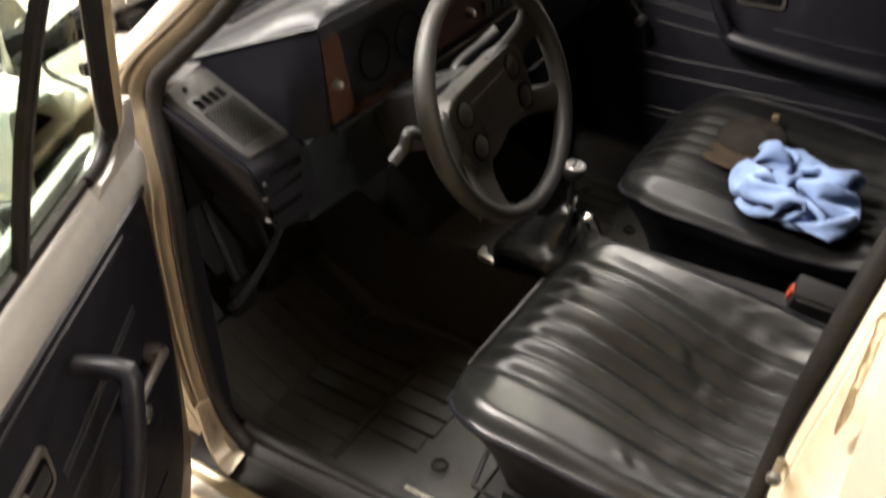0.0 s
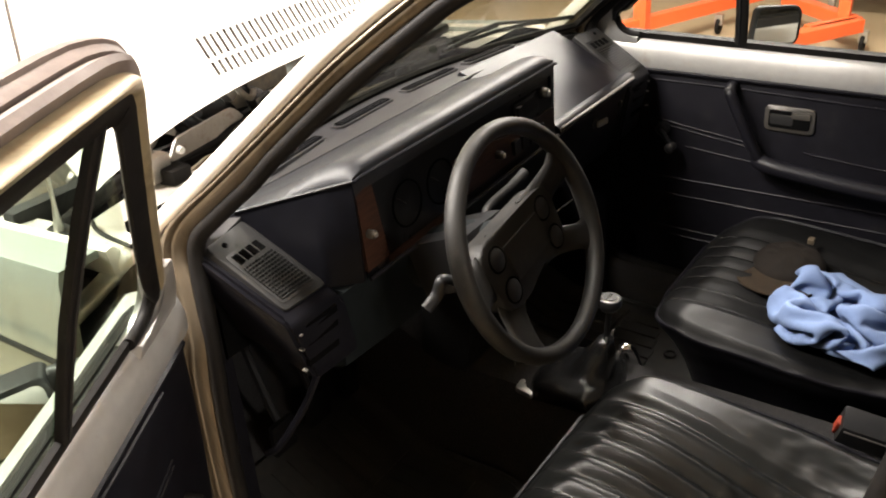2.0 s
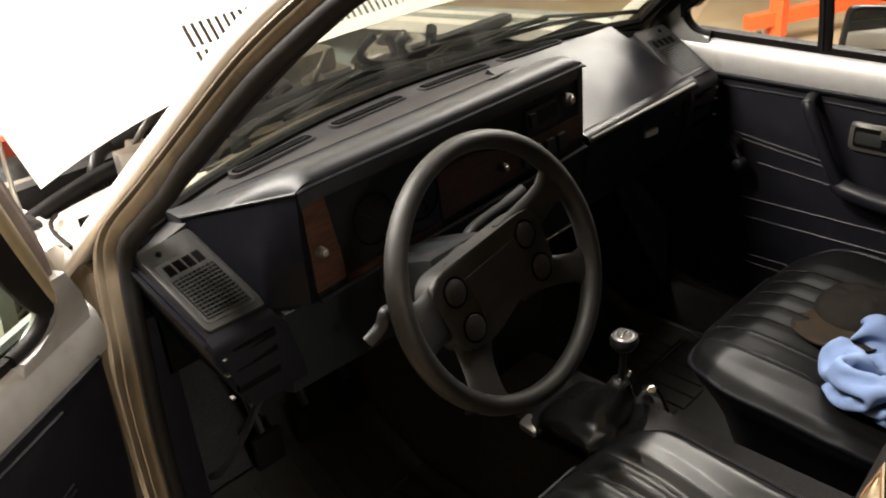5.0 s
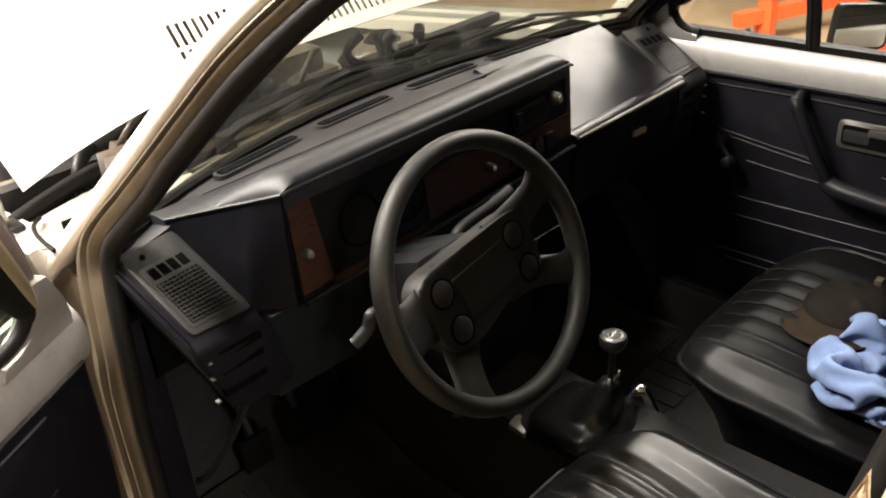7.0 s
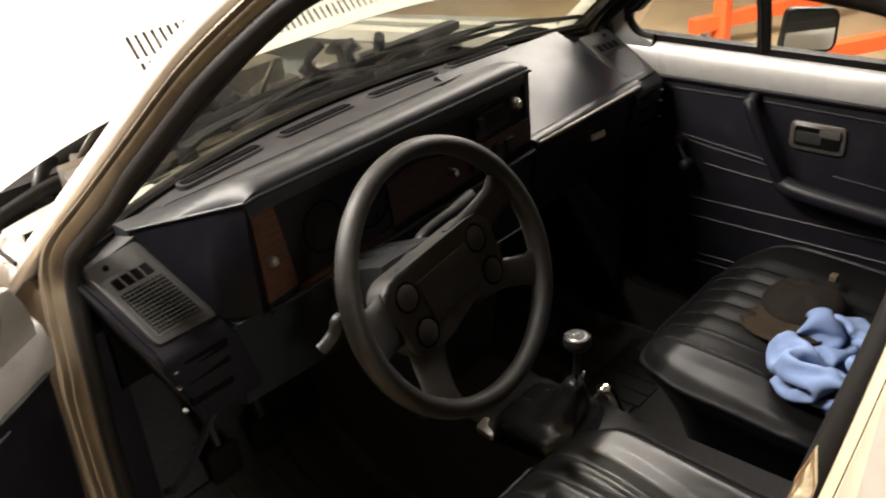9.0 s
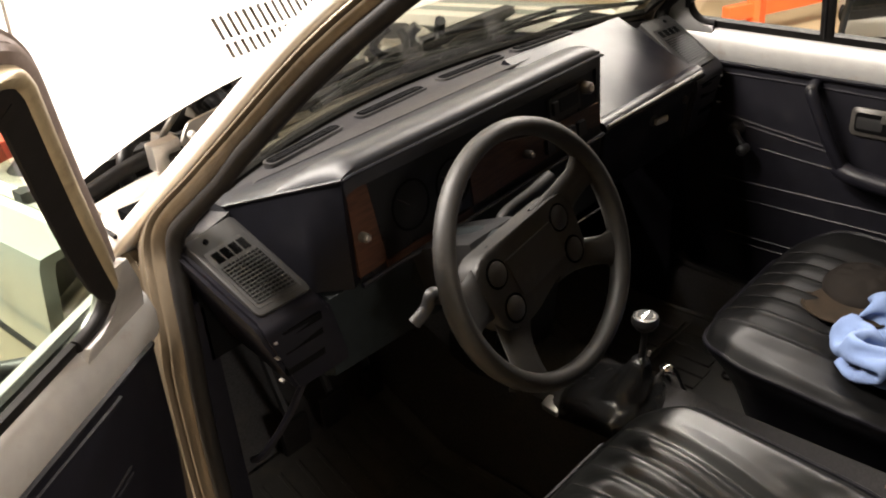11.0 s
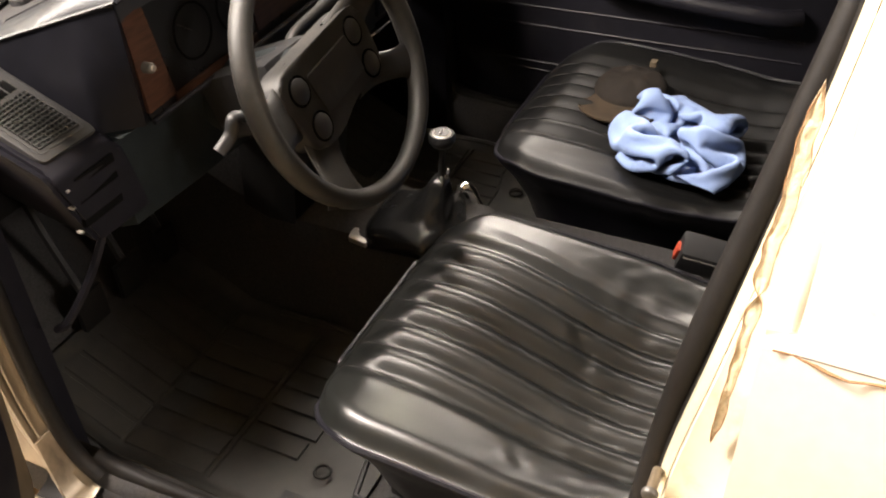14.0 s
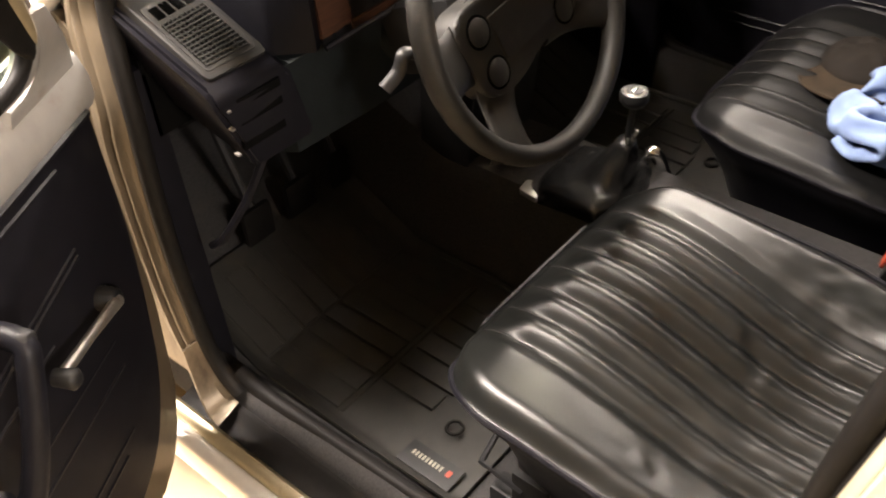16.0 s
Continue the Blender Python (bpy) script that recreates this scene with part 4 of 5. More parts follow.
part("hub_pad", prism(B(), pad, wp, HD - 0.024, HD + 0.012, 0.006), WHEELGRIP, steer, "dark grey padded wheel boss")
part("boss_plate", prism(B(), rounded([(-0.052, 0.020), (0.054, 0.020), (0.058, -0.036), (-0.048, -0.038)], 0.004, 3), wp, HD + 0.006, HD + 0.0150, 0.001), WHEELGRIP, steer)
for a, b in ((0.0755, 0.014), (0.0785, -0.039), (-0.073, 0.013), (-0.069, -0.042)):
    btn = part("horn_button", disc(B(), Matrix.Translation(wp(a, b, HD + 0.011)) @ WN.to_track_quat("Z", "Y").to_matrix().to_4x4(), 0.0175, 0.017, 0.0035, 24, 0.001), WHEELGRIP, steer)
    part("button_ring", tube(B(), [wp(a + 0.0185 * math.cos(t), b + 0.0188 * math.sin(t), HD + 0.0120) for t in (2 * math.pi * k / 24 for k in range(24))], 0.0018, 6, True), DARK, btn)
# column and stalks belong to the dashboard
axis = -WN
cs = [WC + axis * d for d in (0.05, 0.10, 0.22)]
part("steering_column", tube(B(), cs, [0.036, 0.048, 0.05], 16), GREENPAD, dash)
part("column_shroud", box(B(), -0.055, 0.055, -0.05, 0.045, -0.2, -0.068, 0.02, Matrix.Translation(WC) @ WN.to_track_quat("Z", "Y").to_matrix().to_4x4()), PLASTIC, dash)
def stalk(pts, r, label):
    part("column_stalk", tube(B(), smooth_path(pts), r, 8, flat=0.6), PLASTIC if "turn" in label else GREYPLASTIC, dash, label)
b0 = WC + axis * 0.07
stalk([b0 + WX * -0.03, b0 + WX * -0.09 + WY * -0.01, Vector((-0.435, -0.125, 0.938)), Vector((-0.447, -0.12, 0.918)), Vector((-0.464, -0.112, 0.901))], [0.009] * 24 + [0.0095], "grey turn signal stalk")
stalk([b0 + WX * 0.01 + WY * 0.02, Vector((-0.216, -0.06, 0.935)), Vector((-0.14, -0.07, 0.955)), Vector((-0.108, -0.072, 0.963))], [0.0075] * 12 + [0.009] * 7, "grey wiper stalk")
part("ignition_key", tube(B(), [Vector((-0.16, -0.148, 0.921)), Vector((-0.107, -0.159, 0.930))], 0.0014, 6), CHROME, dash)

# ---- seats ----
def seat(name, label, cx, mirror, W=0.272, Y0=0.205, RC=0.105, drop=(0.020, 0.024)):
    """A low bucket seat: ribbed cushion between smooth bolsters, piped rim, tucked skirt, backrest, runners."""
    st = thing(name, label, "car seat", "front seats", (cx, -0.45, 0.295))
    m = -1 if mirror else 1
    Y1 = -0.36                                    # back end; Y0 front, RC radius of the front corners
    NR, PITCH = 6, 0.050                          # ribs and their pitch
    def half_w(d):
        k = max(0.0, RC - d)
        return W - RC + math.sqrt(RC * RC - k * k) - 0.030 * ease(0.30, 0.56, d)
    def top(u, v):
        d = (Y0 - Y1) * v ** 1.5
        y = Y0 - d
        a = lerp(-1, 1, u)
        w = half_w(d)
        x = a * w
        edge = w - abs(x)
        z = 0.290 + 0.026 * ease(0.0, 0.085, d) - 0.058 * ease(0.10, 0.40, d) * (1 - 0.75 * (abs(x) / W) ** 2) + 0.012 * ease(0.42, 0.56, d)
        z -= drop[0] * (1 - ease(0.0, 0.030, d)) ** 2 + drop[1] * (1 - ease(0.0, 0.045, edge)) ** 2
        p = ((x + 0.018 * ease(0.1, 0.45, d)) / (1 - 0.08 * ease(0.1, 0.5, d))) / PITCH + NR / 2
        if 0 < p < NR:
            z += 0.0175 * ease(0.030, 0.085, d) * (abs(math.sin(math.pi * p)) ** 1.15 - 0.64)
        else:
            q = min(1.0, (-p if p <= 0 else p - NR) * PITCH / 0.055)
            z -= 0.0112 * ease(0.030, 0.085, d) * (1 - ease(0.0, 0.5, q)) + (0.010 * q * ease(0.03, 0.15, d) if x > 0 else -0.006 * math.sin(0.5 * math.pi * q))
        # creases of long use
        z += 0.0010 * noise.noise(Vector((x * 16, y * 16, cx * 7))) * ease(0.05, 0.2, d) + 0.0016 * noise.noise(Vector((x * 60, y * 38, 3.0 + cx))) * ease(0.2, 0.34, d)
        if not mirror:
            for ca, cb, la, lb, ang, amp in ((0.040, -0.055, 0.016, 0.005, 0.5, 0.005), (0.050, -0.072, 0.022, 0.004, 0.9, -0.005), (0.018, -0.070, 0.014, 0.005, -0.4, 0.004), (0.010, -0.095, 0.024, 0.004, 0.3, -0.005), (0.078, -0.050, 0.012, 0.005, 1.2, -0.004), (-0.030, -0.125, 0.016, 0.004, -0.3, 0.004), (-0.212, -0.062, 0.014, 0.004, 0.8, 0.004), (-0.204, -0.074, 0.014, 0.004, 0.6, -0.004)):
                ex, ey = x - ca, y - cb
                e1, e2 = ex * math.cos(ang) + ey * math.sin(ang), ey * math.cos(ang) - ex * math.sin(ang)
                z += 0.6 * amp * math.exp(-(e1 / la) ** 2 - (e2 / lb) ** 2)
        return Vector((m * x, y, z))
    bm = B()
    nu, nv = 150, 76
    g = [[bm.verts.new(top(i / nu, j / nv)) for j in range(nv + 1)] for i in range(nu + 1)]
    for i in range(nu):
        for j in range(nv):
            bm.faces.new((g[i][j], g[i + 1][j], g[i + 1][j + 1], g[i][j + 1]))
    part("cushion", bm, DIMLEATHER if mirror else LEATHER, st, "worn black leather cushion with long padded ribs", 180)
    rim = [top(0, j / nv) for j in range(nv, -1, -1)] + [top(i / nu, 0) for i in range(3, nu, 3)] + [top(1, j / nv) for j in range(nv + 1)]
    part("piping", tube(B(), rim, 0.0040, 6), VINYL, st)
    for k in range(NR + 1):
        x = (k - NR / 2) * PITCH
        pts = []
        for v in (0.03, 0.10, 0.16, 0.21, 0.26, 0.31):
            d = (Y0 - Y1) * v ** 1.5
            pts.append(top(0.5 + 0.5 * x / half_w(d), v) + Vector((0, 0, 0.0006)))
        part("seam", tube(B(), pts, 0.0011, 5), GREYPLASTIC, st)
    # skirt tucks in below the piping
    def skirt(p, k):
        cy = -0.06
        f = (1.0, 0.985, 0.91, 0.82, 0.74)[k]
        zz = (0.0, -0.018, -0.052, -0.11, -0.19)[k]
        return Vector((p.x * f, cy + (p.y - cy) * f, p.z + zz + 0.003 * noise.noise(Vector((p.x * 20, p.y * 20, k)))))
    part("skirt", quads(B(), [[skirt(p, k) for p in rim] for k in range(5)], closed=False), VINYL, st)
    part("seat_pan", box(B(), -0.20, 0.20, -0.34, 0.12, 0.09, 0.16, 0.02), PLASTIC, st)
    for x in (-0.19, 0.19):
        part("runner", box(B(), x - 0.018, x + 0.018, -0.34, 0.16, 0.0, 0.05, 0.006), PLASTIC, st)
        part("leg", box(B(), x - 0.02, x + 0.02, 0.06, 0.12, 0.045, 0.12, 0.008), PLASTIC, st)
        part("leg", box(B(), x - 0.02, x + 0.02, -0.32, -0.26, 0.045, 0.12, 0.008), PLASTIC, st)
    def back(u, v):
        a = lerp(-1, 1, u)
        w = 0.235 - 0.05 * v ** 2
        z = lerp(0.25, 0.80, v)
        y = -0.335 - 0.30 * (z - 0.25) * 0.9
        k = 0.01 * abs(math.sin(math.pi * 4 * a)) if abs(a) < 0.62 else 0.0
        return (a * w, y + 0.05 * (a * a) ** 1.5 + k - 0.02, z - 0.03 * (abs(a) ** 6))
    part("backrest", sheet(B(), 40, 20, back, (0, -0.09, 0.0)), LEATHER, st)
    return st
dseat = seat("bucket_seat", "worn black leather bucket seat with ribbed cushion beside the open door", -0.312, False, Y0=0.226, RC=0.122)
seat("bucket_seat", "black leather bucket seat with a blue cloth and cap on it", 0.355, True, 0.270, 0.245, 0.125, (0.008, 0.012))
part("seat_lever", tube(B(), [(-0.21, 0.10, 0.09), (-0.21, 0.17, 0.10), (-0.12, 0.19, 0.10), (-0.02, 0.19, 0.10)], 0.005, 6), PLASTIC, dseat)


# ---- doors ----
def door(name, label, place, glass, open_door):
    """A front door: place(s, w, z) maps metres back from the hinge, in from the trim's face, and height."""
    d = thing(name, label, "car door")
    def P(s, w, z):
        return place(s, w + LEAN * max(0.0, z - 0.97), z)
    fn = lambda a, b, w: P(a, w, b)
    low = [(0.012, 0.915), (0.86, 0.925), (0.865, 0.60), (0.85, 0.40), (0.22, 0.40), (0.12, 0.43), (0.06, 0.52), (0.02, 0.70)]
    part("trim_panel", prism(B(), rounded(low, [0.01, 0.02, 0.05, 0.06, 0.06, 0.08, 0.1, 0.1], 5), fn, -0.01, 0.0, 0.004), VINYL, d, "black vinyl door trim with raised ribs")
    shell = [(-0.005, 0.93), (0.875, 0.93), (0.88, 0.55), (0.86, 0.34), (0.10, 0.34), (0.03, 0.42), (0.0, 0.6)]
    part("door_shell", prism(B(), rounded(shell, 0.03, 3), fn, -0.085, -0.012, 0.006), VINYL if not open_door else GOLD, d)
    # painted belt above the trim, rolled over towards the glass
    prof = [(0.002, 0.912), (0.008, 0.925), (0.009, 0.950), (0.002, 0.972), (-0.014, 0.986), (-0.035, 0.988), (-0.07, 0.978), (-0.088, 0.93), (-0.02, 0.91)]
    part("belt_panel", quads(B(), [[P(s, w, z) for w, z in prof] for s in (0.0, 0.2, 0.4, 0.6, 0.875)]), SILVER, d, "bare silver-painted metal belt of the door")
    part("trim_edge", tube(B(), [P(0.02, 0.004, 0.913), P(0.4, 0.005, 0.916), P(0.86, 0.004, 0.920)], 0.005, 6), VINYL, d)
    # ribs pressed into the trim
    for pts in (((0.10, 0.890), (0.31, 0.893), (0.80, 0.885)), ((0.12, 0.797), (0.24, 0.782), (0.37, 0.767)), ((0.12, 0.787), (0.24, 0.772), (0.37, 0.757)), ((0.21, 0.735), (0.30, 0.728), (0.395, 0.722)), ((0.48, 0.765), (0.62, 0.755), (0.80, 0.75)),
                ((0.12, 0.648), (0.45, 0.652), (0.82, 0.655)), ((0.12, 0.604), (0.45, 0.607), (0.82, 0.61)), ((0.15, 0.515), (0.45, 0.515), (0.82, 0.52)), ((0.18, 0.495), (0.45, 0.495), (0.82, 0.50))):
        part("trim_rib", tube(B(), [P(s, -0.0005, z) for s, z in pts], 0.0030, 6), VINYL, d)
    # armrest and the pull that rises from it
    dz, dw = (-0.033, 0.024) if open_door else (0.0, 0.0)
    fz = lambda a, b, w: P(a, w, b + dz)
    arm = [P(s, w, z + dz) for s, w, z in ((0.385, 0.02, 0.742), (0.43, 0.036, 0.735), (0.6, 0.04, 0.722), (0.75, 0.038, 0.715), (0.80, 0.015, 0.712))]
    part("armrest", tube(B(), smooth_path(arm), 0.019, 10), VINYL, d)
    pull = [P(s, w + dw * (w > 0.02) + dw * 0.5, z + dz) for s, w, z in ((0.312, 0.004, 0.902), (0.315, 0.034, 0.898), (0.33, 0.042, 0.87), (0.365, 0.040, 0.80), (0.395, 0.03, 0.742))]
    part("pull_handle", tube(B(), smooth_path(pull), 0.0125, 8), VINYL, d)
    part("pull_cap", disc(B(), Matrix.Translation(P(0.314, 0.036 + 1.5 * dw, 0.898 + dz)) @ (P(0, 1, 0) - P(0, 0, 0)).to_track_quat("Z", "Y").to_matrix().to_4x4(), 0.012, 0.010, 0.010, 14, 0.002), PLASTIC, d)
    # release handle in its bezel
    bez = rounded([(0.388, 0.810), (0.495, 0.810), (0.495, 0.868), (0.388, 0.868)], 0.012, 4)
    hb = part("release_bezel", prism(B(), bez, fz, -0.004, 0.005, 0.002), BEZEL, d, "worn grey door release surround")
    part("release_well", prism(B(), rounded([(0.397, 0.819), (0.486, 0.819), (0.486, 0.859), (0.397, 0.859)], 0.008, 3), fz, -0.002, 0.0068), DARK, hb)
    part("release_lever", prism(B(), rounded([(0.446, 0.844), (0.486, 0.844), (0.486, 0.859), (0.446, 0.859)], 0.004, 3), fz, 0.002, 0.010, 0.001), BEZEL, hb)
    part("release_paddle", prism(B(), rounded([(0.40, 0.826), (0.45, 0.826), (0.45, 0.850), (0.40, 0.850)], 0.006, 3), fz, 0.0, 0.0078, 0.001), GREYPLASTIC, hb)
    # window winder
    hub = (0.155, 0.775) if not open_door else (0.112, 0.713)
    end = (0.19, 0.745) if not open_door else (0.258, 0.744)
    inn = (P(0, 1, 0) - P(0, 0, 0)).to_track_quat("Z", "Y").to_matrix().to_4x4()
    wd = part("window_winder", tube(B(), [P(hub[0], 0.022, hub[1]), P(lerp(hub[0], end[0], 0.5), 0.03, lerp(hub[1], end[1], 0.5) + 0.002), P(end[0], 0.036, end[1])], [0.008, 0.006, 0.007], 8), DULLMETAL if open_door else VINYL, d, "")
    part("winder_hub", disc(B(), Matrix.Translation(P(hub[0], 0.0, hub[1])) @ inn, 0.016, 0.014, 0.024, 18, 0.004), PLASTIC, wd)
    part("winder_knob", disc(B(), Matrix.Translation(P(end[0], 0.03, end[1])) @ inn, 0.010, 0.012, 0.028, 16, 0.005), PLASTIC, wd)
    # window frame: front edge follows the windshield pillar
    fr = [(0.046, 1.016), (0.075, 1.06), (0.142, 1.165), (0.206, 1.272), (0.246, 1.340), (0.267, 1.374), (0.30, 1.398), (0.37, 1.406), (0.60, 1.412), (0.80, 1.410), (0.848, 1.385), (0.866, 1.34), (0.872, 1.2), (0.876, 0.97)]
    if open_door:
        fr[3:12] = [(0.202, 1.265), (0.234, 1.320), (0.251, 1.346), (0.278, 1.364), (0.35, 1.371), (0.60, 1.378), (0.80, 1.376), (0.848, 1.352), (0.866, 1.31)]
    else:
        fr[:3] = [(0.006, 1.03), (0.018, 1.066), (0.052, 1.10), (0.135, 1.19)]
    fr = [tuple(p[:2]) for p in smooth_path([(a, b, 0) for a, b in fr], 3)]
    def strip(offs):
        rings = []
        for i, (a, b) in enumerate(fr):
            a0, b0 = fr[max(0, i - 1)]
            a1, b1 = fr[min(len(fr) - 1, i + 1)]
            t = Vector((a1 - a0, b1 - b0)).normalized()
            nrm = Vector((t.y, -t.x))      # towards the opening
            k = lerp(0.25, 1.0, ease(0, 5, i))       # the section grows out of the corner panel
            f = lerp(0.42, 1.0, ease(0.23, 0.33, a)) if open_door else 1.0      # shallow front post
            rings.append([P(a + nrm.x * (0.02 + (o - 0.02) * k), w * lerp(0.5, 1.0, k) * f, b + nrm.y * (0.02 + (o - 0.02) * k)) for o, w in offs])
        return quads(B(), rings)
    e = 0.0 if not open_door else 0.009      # the open door's rubber channel is broad, its painted strip narrow
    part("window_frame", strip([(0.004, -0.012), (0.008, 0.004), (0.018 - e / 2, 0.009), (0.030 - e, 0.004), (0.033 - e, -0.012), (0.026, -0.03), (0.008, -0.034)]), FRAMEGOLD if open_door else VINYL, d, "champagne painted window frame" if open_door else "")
    part("glass_channel", strip([(0.030 - e, -0.002), (0.037 - e / 2, -0.002), (0.040 + e, -0.010), (0.041 + e, -0.018), (0.038 + e, -0.026), (0.03, -0.028)]), RUBBER, d)
    part("frame_seal", strip([(0.006, -0.018), (-0.006, -0.014), (-0.012, -0.022), (-0.010, -0.032), (0.004, -0.034)]), OLDRUBBER if open_door else RUBBER, d)
    part("drip_rubber", strip([(0.002, -0.036), (-0.014, -0.034), (-0.020, -0.046), (-0.016, -0.066), (-0.006, -0.074), (0.010, -0.06)]), OLDRUBBER, d, "perished brown weatherstrip")
    part("drip_bead", strip([(-0.014, -0.046), (-0.024, -0.050), (-0.026, -0.058), (-0.018, -0.064)]), OLDRUBBER, d)
    # belt sweeps up into the frame round the lower front corner of the glass
    b0, b1, b2 = ((0.140, 0.990), (0.048, 0.986), (0.098, 1.072)) if open_door else ((0.080, 0.988), (0.014, 0.984), (0.028, 1.058))
    bow = [tuple((1 - t) ** 2 * b0[i] + 2 * t * (1 - t) * b1[i] + t * t * b2[i] for i in (0, 1)) for t in np.linspace(0, 1, 12)]
    nose = [(0.070, 1.068), (0.036, 1.02), (0.018, 0.985)] if open_door else [(0.024, 1.085), (-0.006, 1.07), (-0.03, 1.0)]
    part("corner_panel", prism(B(), [(0.012 if open_door else -0.06, 0.968), (b0[0], 0.968)] + bow + nose, fn, -0.03, 0.0045 if open_door else 0.002, 0.003), SILVER, d)
    part("corner_rubber", tube(B(), [P(a + 0.003, -0.012, b + 0.004) for a, b in bow], 0.0085, 8), RUBBER, d)
    if not open_door:
        part("frame_cover", prism(B(), [(-0.07, 0.965), (0.0, 0.972), (0.010, 1.05), (0.045, 1.09), (0.135, 1.185), (0.25, 1.345), (0.27, 1.38), (0.20, 1.39), (0.10, 1.24), (0.0, 1.10), (-0.07, 1.02)], fn, -0.05, -0.014, 0.004), PLASTIC, d, "black front corner of the window frame")
    # fixed quarter pane divider, glass, sill rubber
    dv = [(0.312, 0.990), (0.325, 1.07), (0.333, 1.15), (0.328, 1.25), (0.312, 1.340)] if open_door else [(0.316, 0.990), (0.322, 1.07), (0.324, 1.15), (0.321, 1.25), (0.309, 1.365)]
    part("quarter_bar", quads(B(), [[P(a + o * (1.0 if open_door else 1.7), w, b) for o, w in ((-0.008, -0.012), (-0.005, -0.009), (0.005, -0.009), (0.008, -0.012), (0.007, -0.021), (-0.007, -0.021))] for a, b in dv]), RUBBER, d)
    part("bar_bead", tube(B(), [P(a - 0.003, -0.009, b) for a, b in dv], 0.0022, 6), PLASTIC, d)
    qp = part("quarter_glass", prism(B(), [(0.06 if open_door else 0.02, 0.985), (0.316, 0.985), (0.322, 1.07), (0.324, 1.15), dv[-1], (0.29, dv[-1][1] - 0.010), (0.25, dv[-1][1] - 0.075)], fn, -0.026, -0.022), glass, d, "fixed triangular quarter pane")
    mp = part("door_glass", prism(B(), [(0.319, 0.985), (0.855, 0.985), (0.85, dv[-1][1] + 0.01), (0.80, dv[-1][1] + 0.02), (0.314, dv[-1][1] + 0.01), (0.328, 1.15)], fn, -0.024, -0.020), glass, d)
    qp.visible_shadow = mp.visible_shadow = False
    part("window_sill_rubber", quads(B(), [[P(s, w, z) for w, z in ((-0.010, 0.984), (-0.012, 0.998), (-0.020, 1.000), (-0.024, 0.984), (-0.018, 0.975))] for s in (0.06 if open_door else 0.035, 0.3, 0.6, 0.865)]), RUBBER, d)
    part("outer_sill_rubber", quads(B(), [[P(s, w, z) for w, z in ((-0.030, 0.98), (-0.030, 0.996), (-0.040, 0.998), (-0.055, 0.98))] for s in (0.06 if open_door else 0.035, 0.3, 0.6, 0.865)]), RUBBER, d)
    # outside mirror
    mc = (0.205, -0.125, 0.93) if open_door else (0.355, -0.125, 1.005)
    mt = radians(52 if open_door else 30)
    hz = rounded([(-0.055, -0.042), (0.055, -0.042), (0.058, 0.046), (-0.045, 0.046)], 0.016, 4)
    def MP(a, b, w):    # the housing is turned back towards the driver's eye
        c, sn = math.cos(mt), math.sin(mt)
        return P(mc[0] + (a * c + w * sn), 0, 0.97) + (P(0, 1, 0) - P(0, 0, 0)) * (mc[1] - a * sn * 0.8 + w * c * 0.6) + Vector((0, 0, mc[2] - 0.97 + b))
    mir = part("mirror", prism(B(), hz, MP, -0.045 if open_door else -0.022, 0.0, 0.006), PLASTIC, d, "small black rectangular outside mirror")
    part("mirror_glass", prism(B(), [(a * 0.88, b * 0.86) for a, b in hz], MP, -0.002, 0.0025), MIRROR, mir)
    part("mirror_arm", tube(B(), [P(mc[0] - 0.075, -0.06, 0.955), P(mc[0] - 0.055, -0.10, 0.96), MP(0.0, -0.03, -0.03)], [0.016, 0.013, 0.012], 8), PLASTIC, mir)
    return d


def place_right(s, w, z):
    return Vector((0.645 - w, YH - s, z))


ANG = radians(60)
DD = Vector((-math.sin(ANG), -math.cos(ANG), 0))
DNV = Vector((math.cos(ANG), -math.sin(ANG), 0))
def place_left(s, w, z):
    return Vector((-XH, YH, 0)) + DD * s + DNV * w + Vector((0, 0, z))


door("passenger_door", "closed black-trimmed passenger door with silver belt and glass", place_right, PGLASS, False)
door("driver_door", "driver's door swung open, black trim and champagne window frame", place_left, DOORGLASS, True)

# striker and patched panel joint on the centre pillar
st = part("door_striker", disc(B(), pose(-0.70, -0.712, 0.878, 0, -90, 0), 0.0045, 0.0045, 0.026, 10), GOLD, car)
part("striker_head", disc(B(), pose(-0.724, -0.712, 0.878, 0, -90, 0), 0.007, 0.0065, 0.005, 12, 0.001), BEZEL, st)
random.seed(4)
def bead(u, v):
    z = lerp(0.945, 1.215, u)
    w = min(1, u * 14, (1 - u) * 14, abs(z - 1.075) * 160) * (0.0030 + 0.0018 * ease(1.0, 1.1, z)) * (1 + 0.45 * noise.noise(Vector((v * 2, 0, z * 75))))
    return Vector((-0.7150 + 0.24 * max(0, z - 1.0) - 0.0012 * noise.noise(Vector((v * 3, 1, z * 90))), -0.7475 - 0.057 * (z - 0.947) + (v - 0.5) * 2 * w + 0.002 * noise.noise(Vector((0, 4, z * 25))), z))
part("seam_sealer", sheet(B(), 110, 5, bead, (0.004, 0, 0)), RUSTYGOLD, car, "rough rusty sealed seam down the pillar")
for edge_v in (0.0, 1.0):
    part("seam_crack", tube(B(), [bead(k / 60, edge_v) + Vector((-0.0005, 0, 0)) for k in range(61)], [0.0003 + 0.0006 * abs(noise.noise(Vector((k * 0.6, 0, 0)))) for k in range(61)], 5), RUST, car)

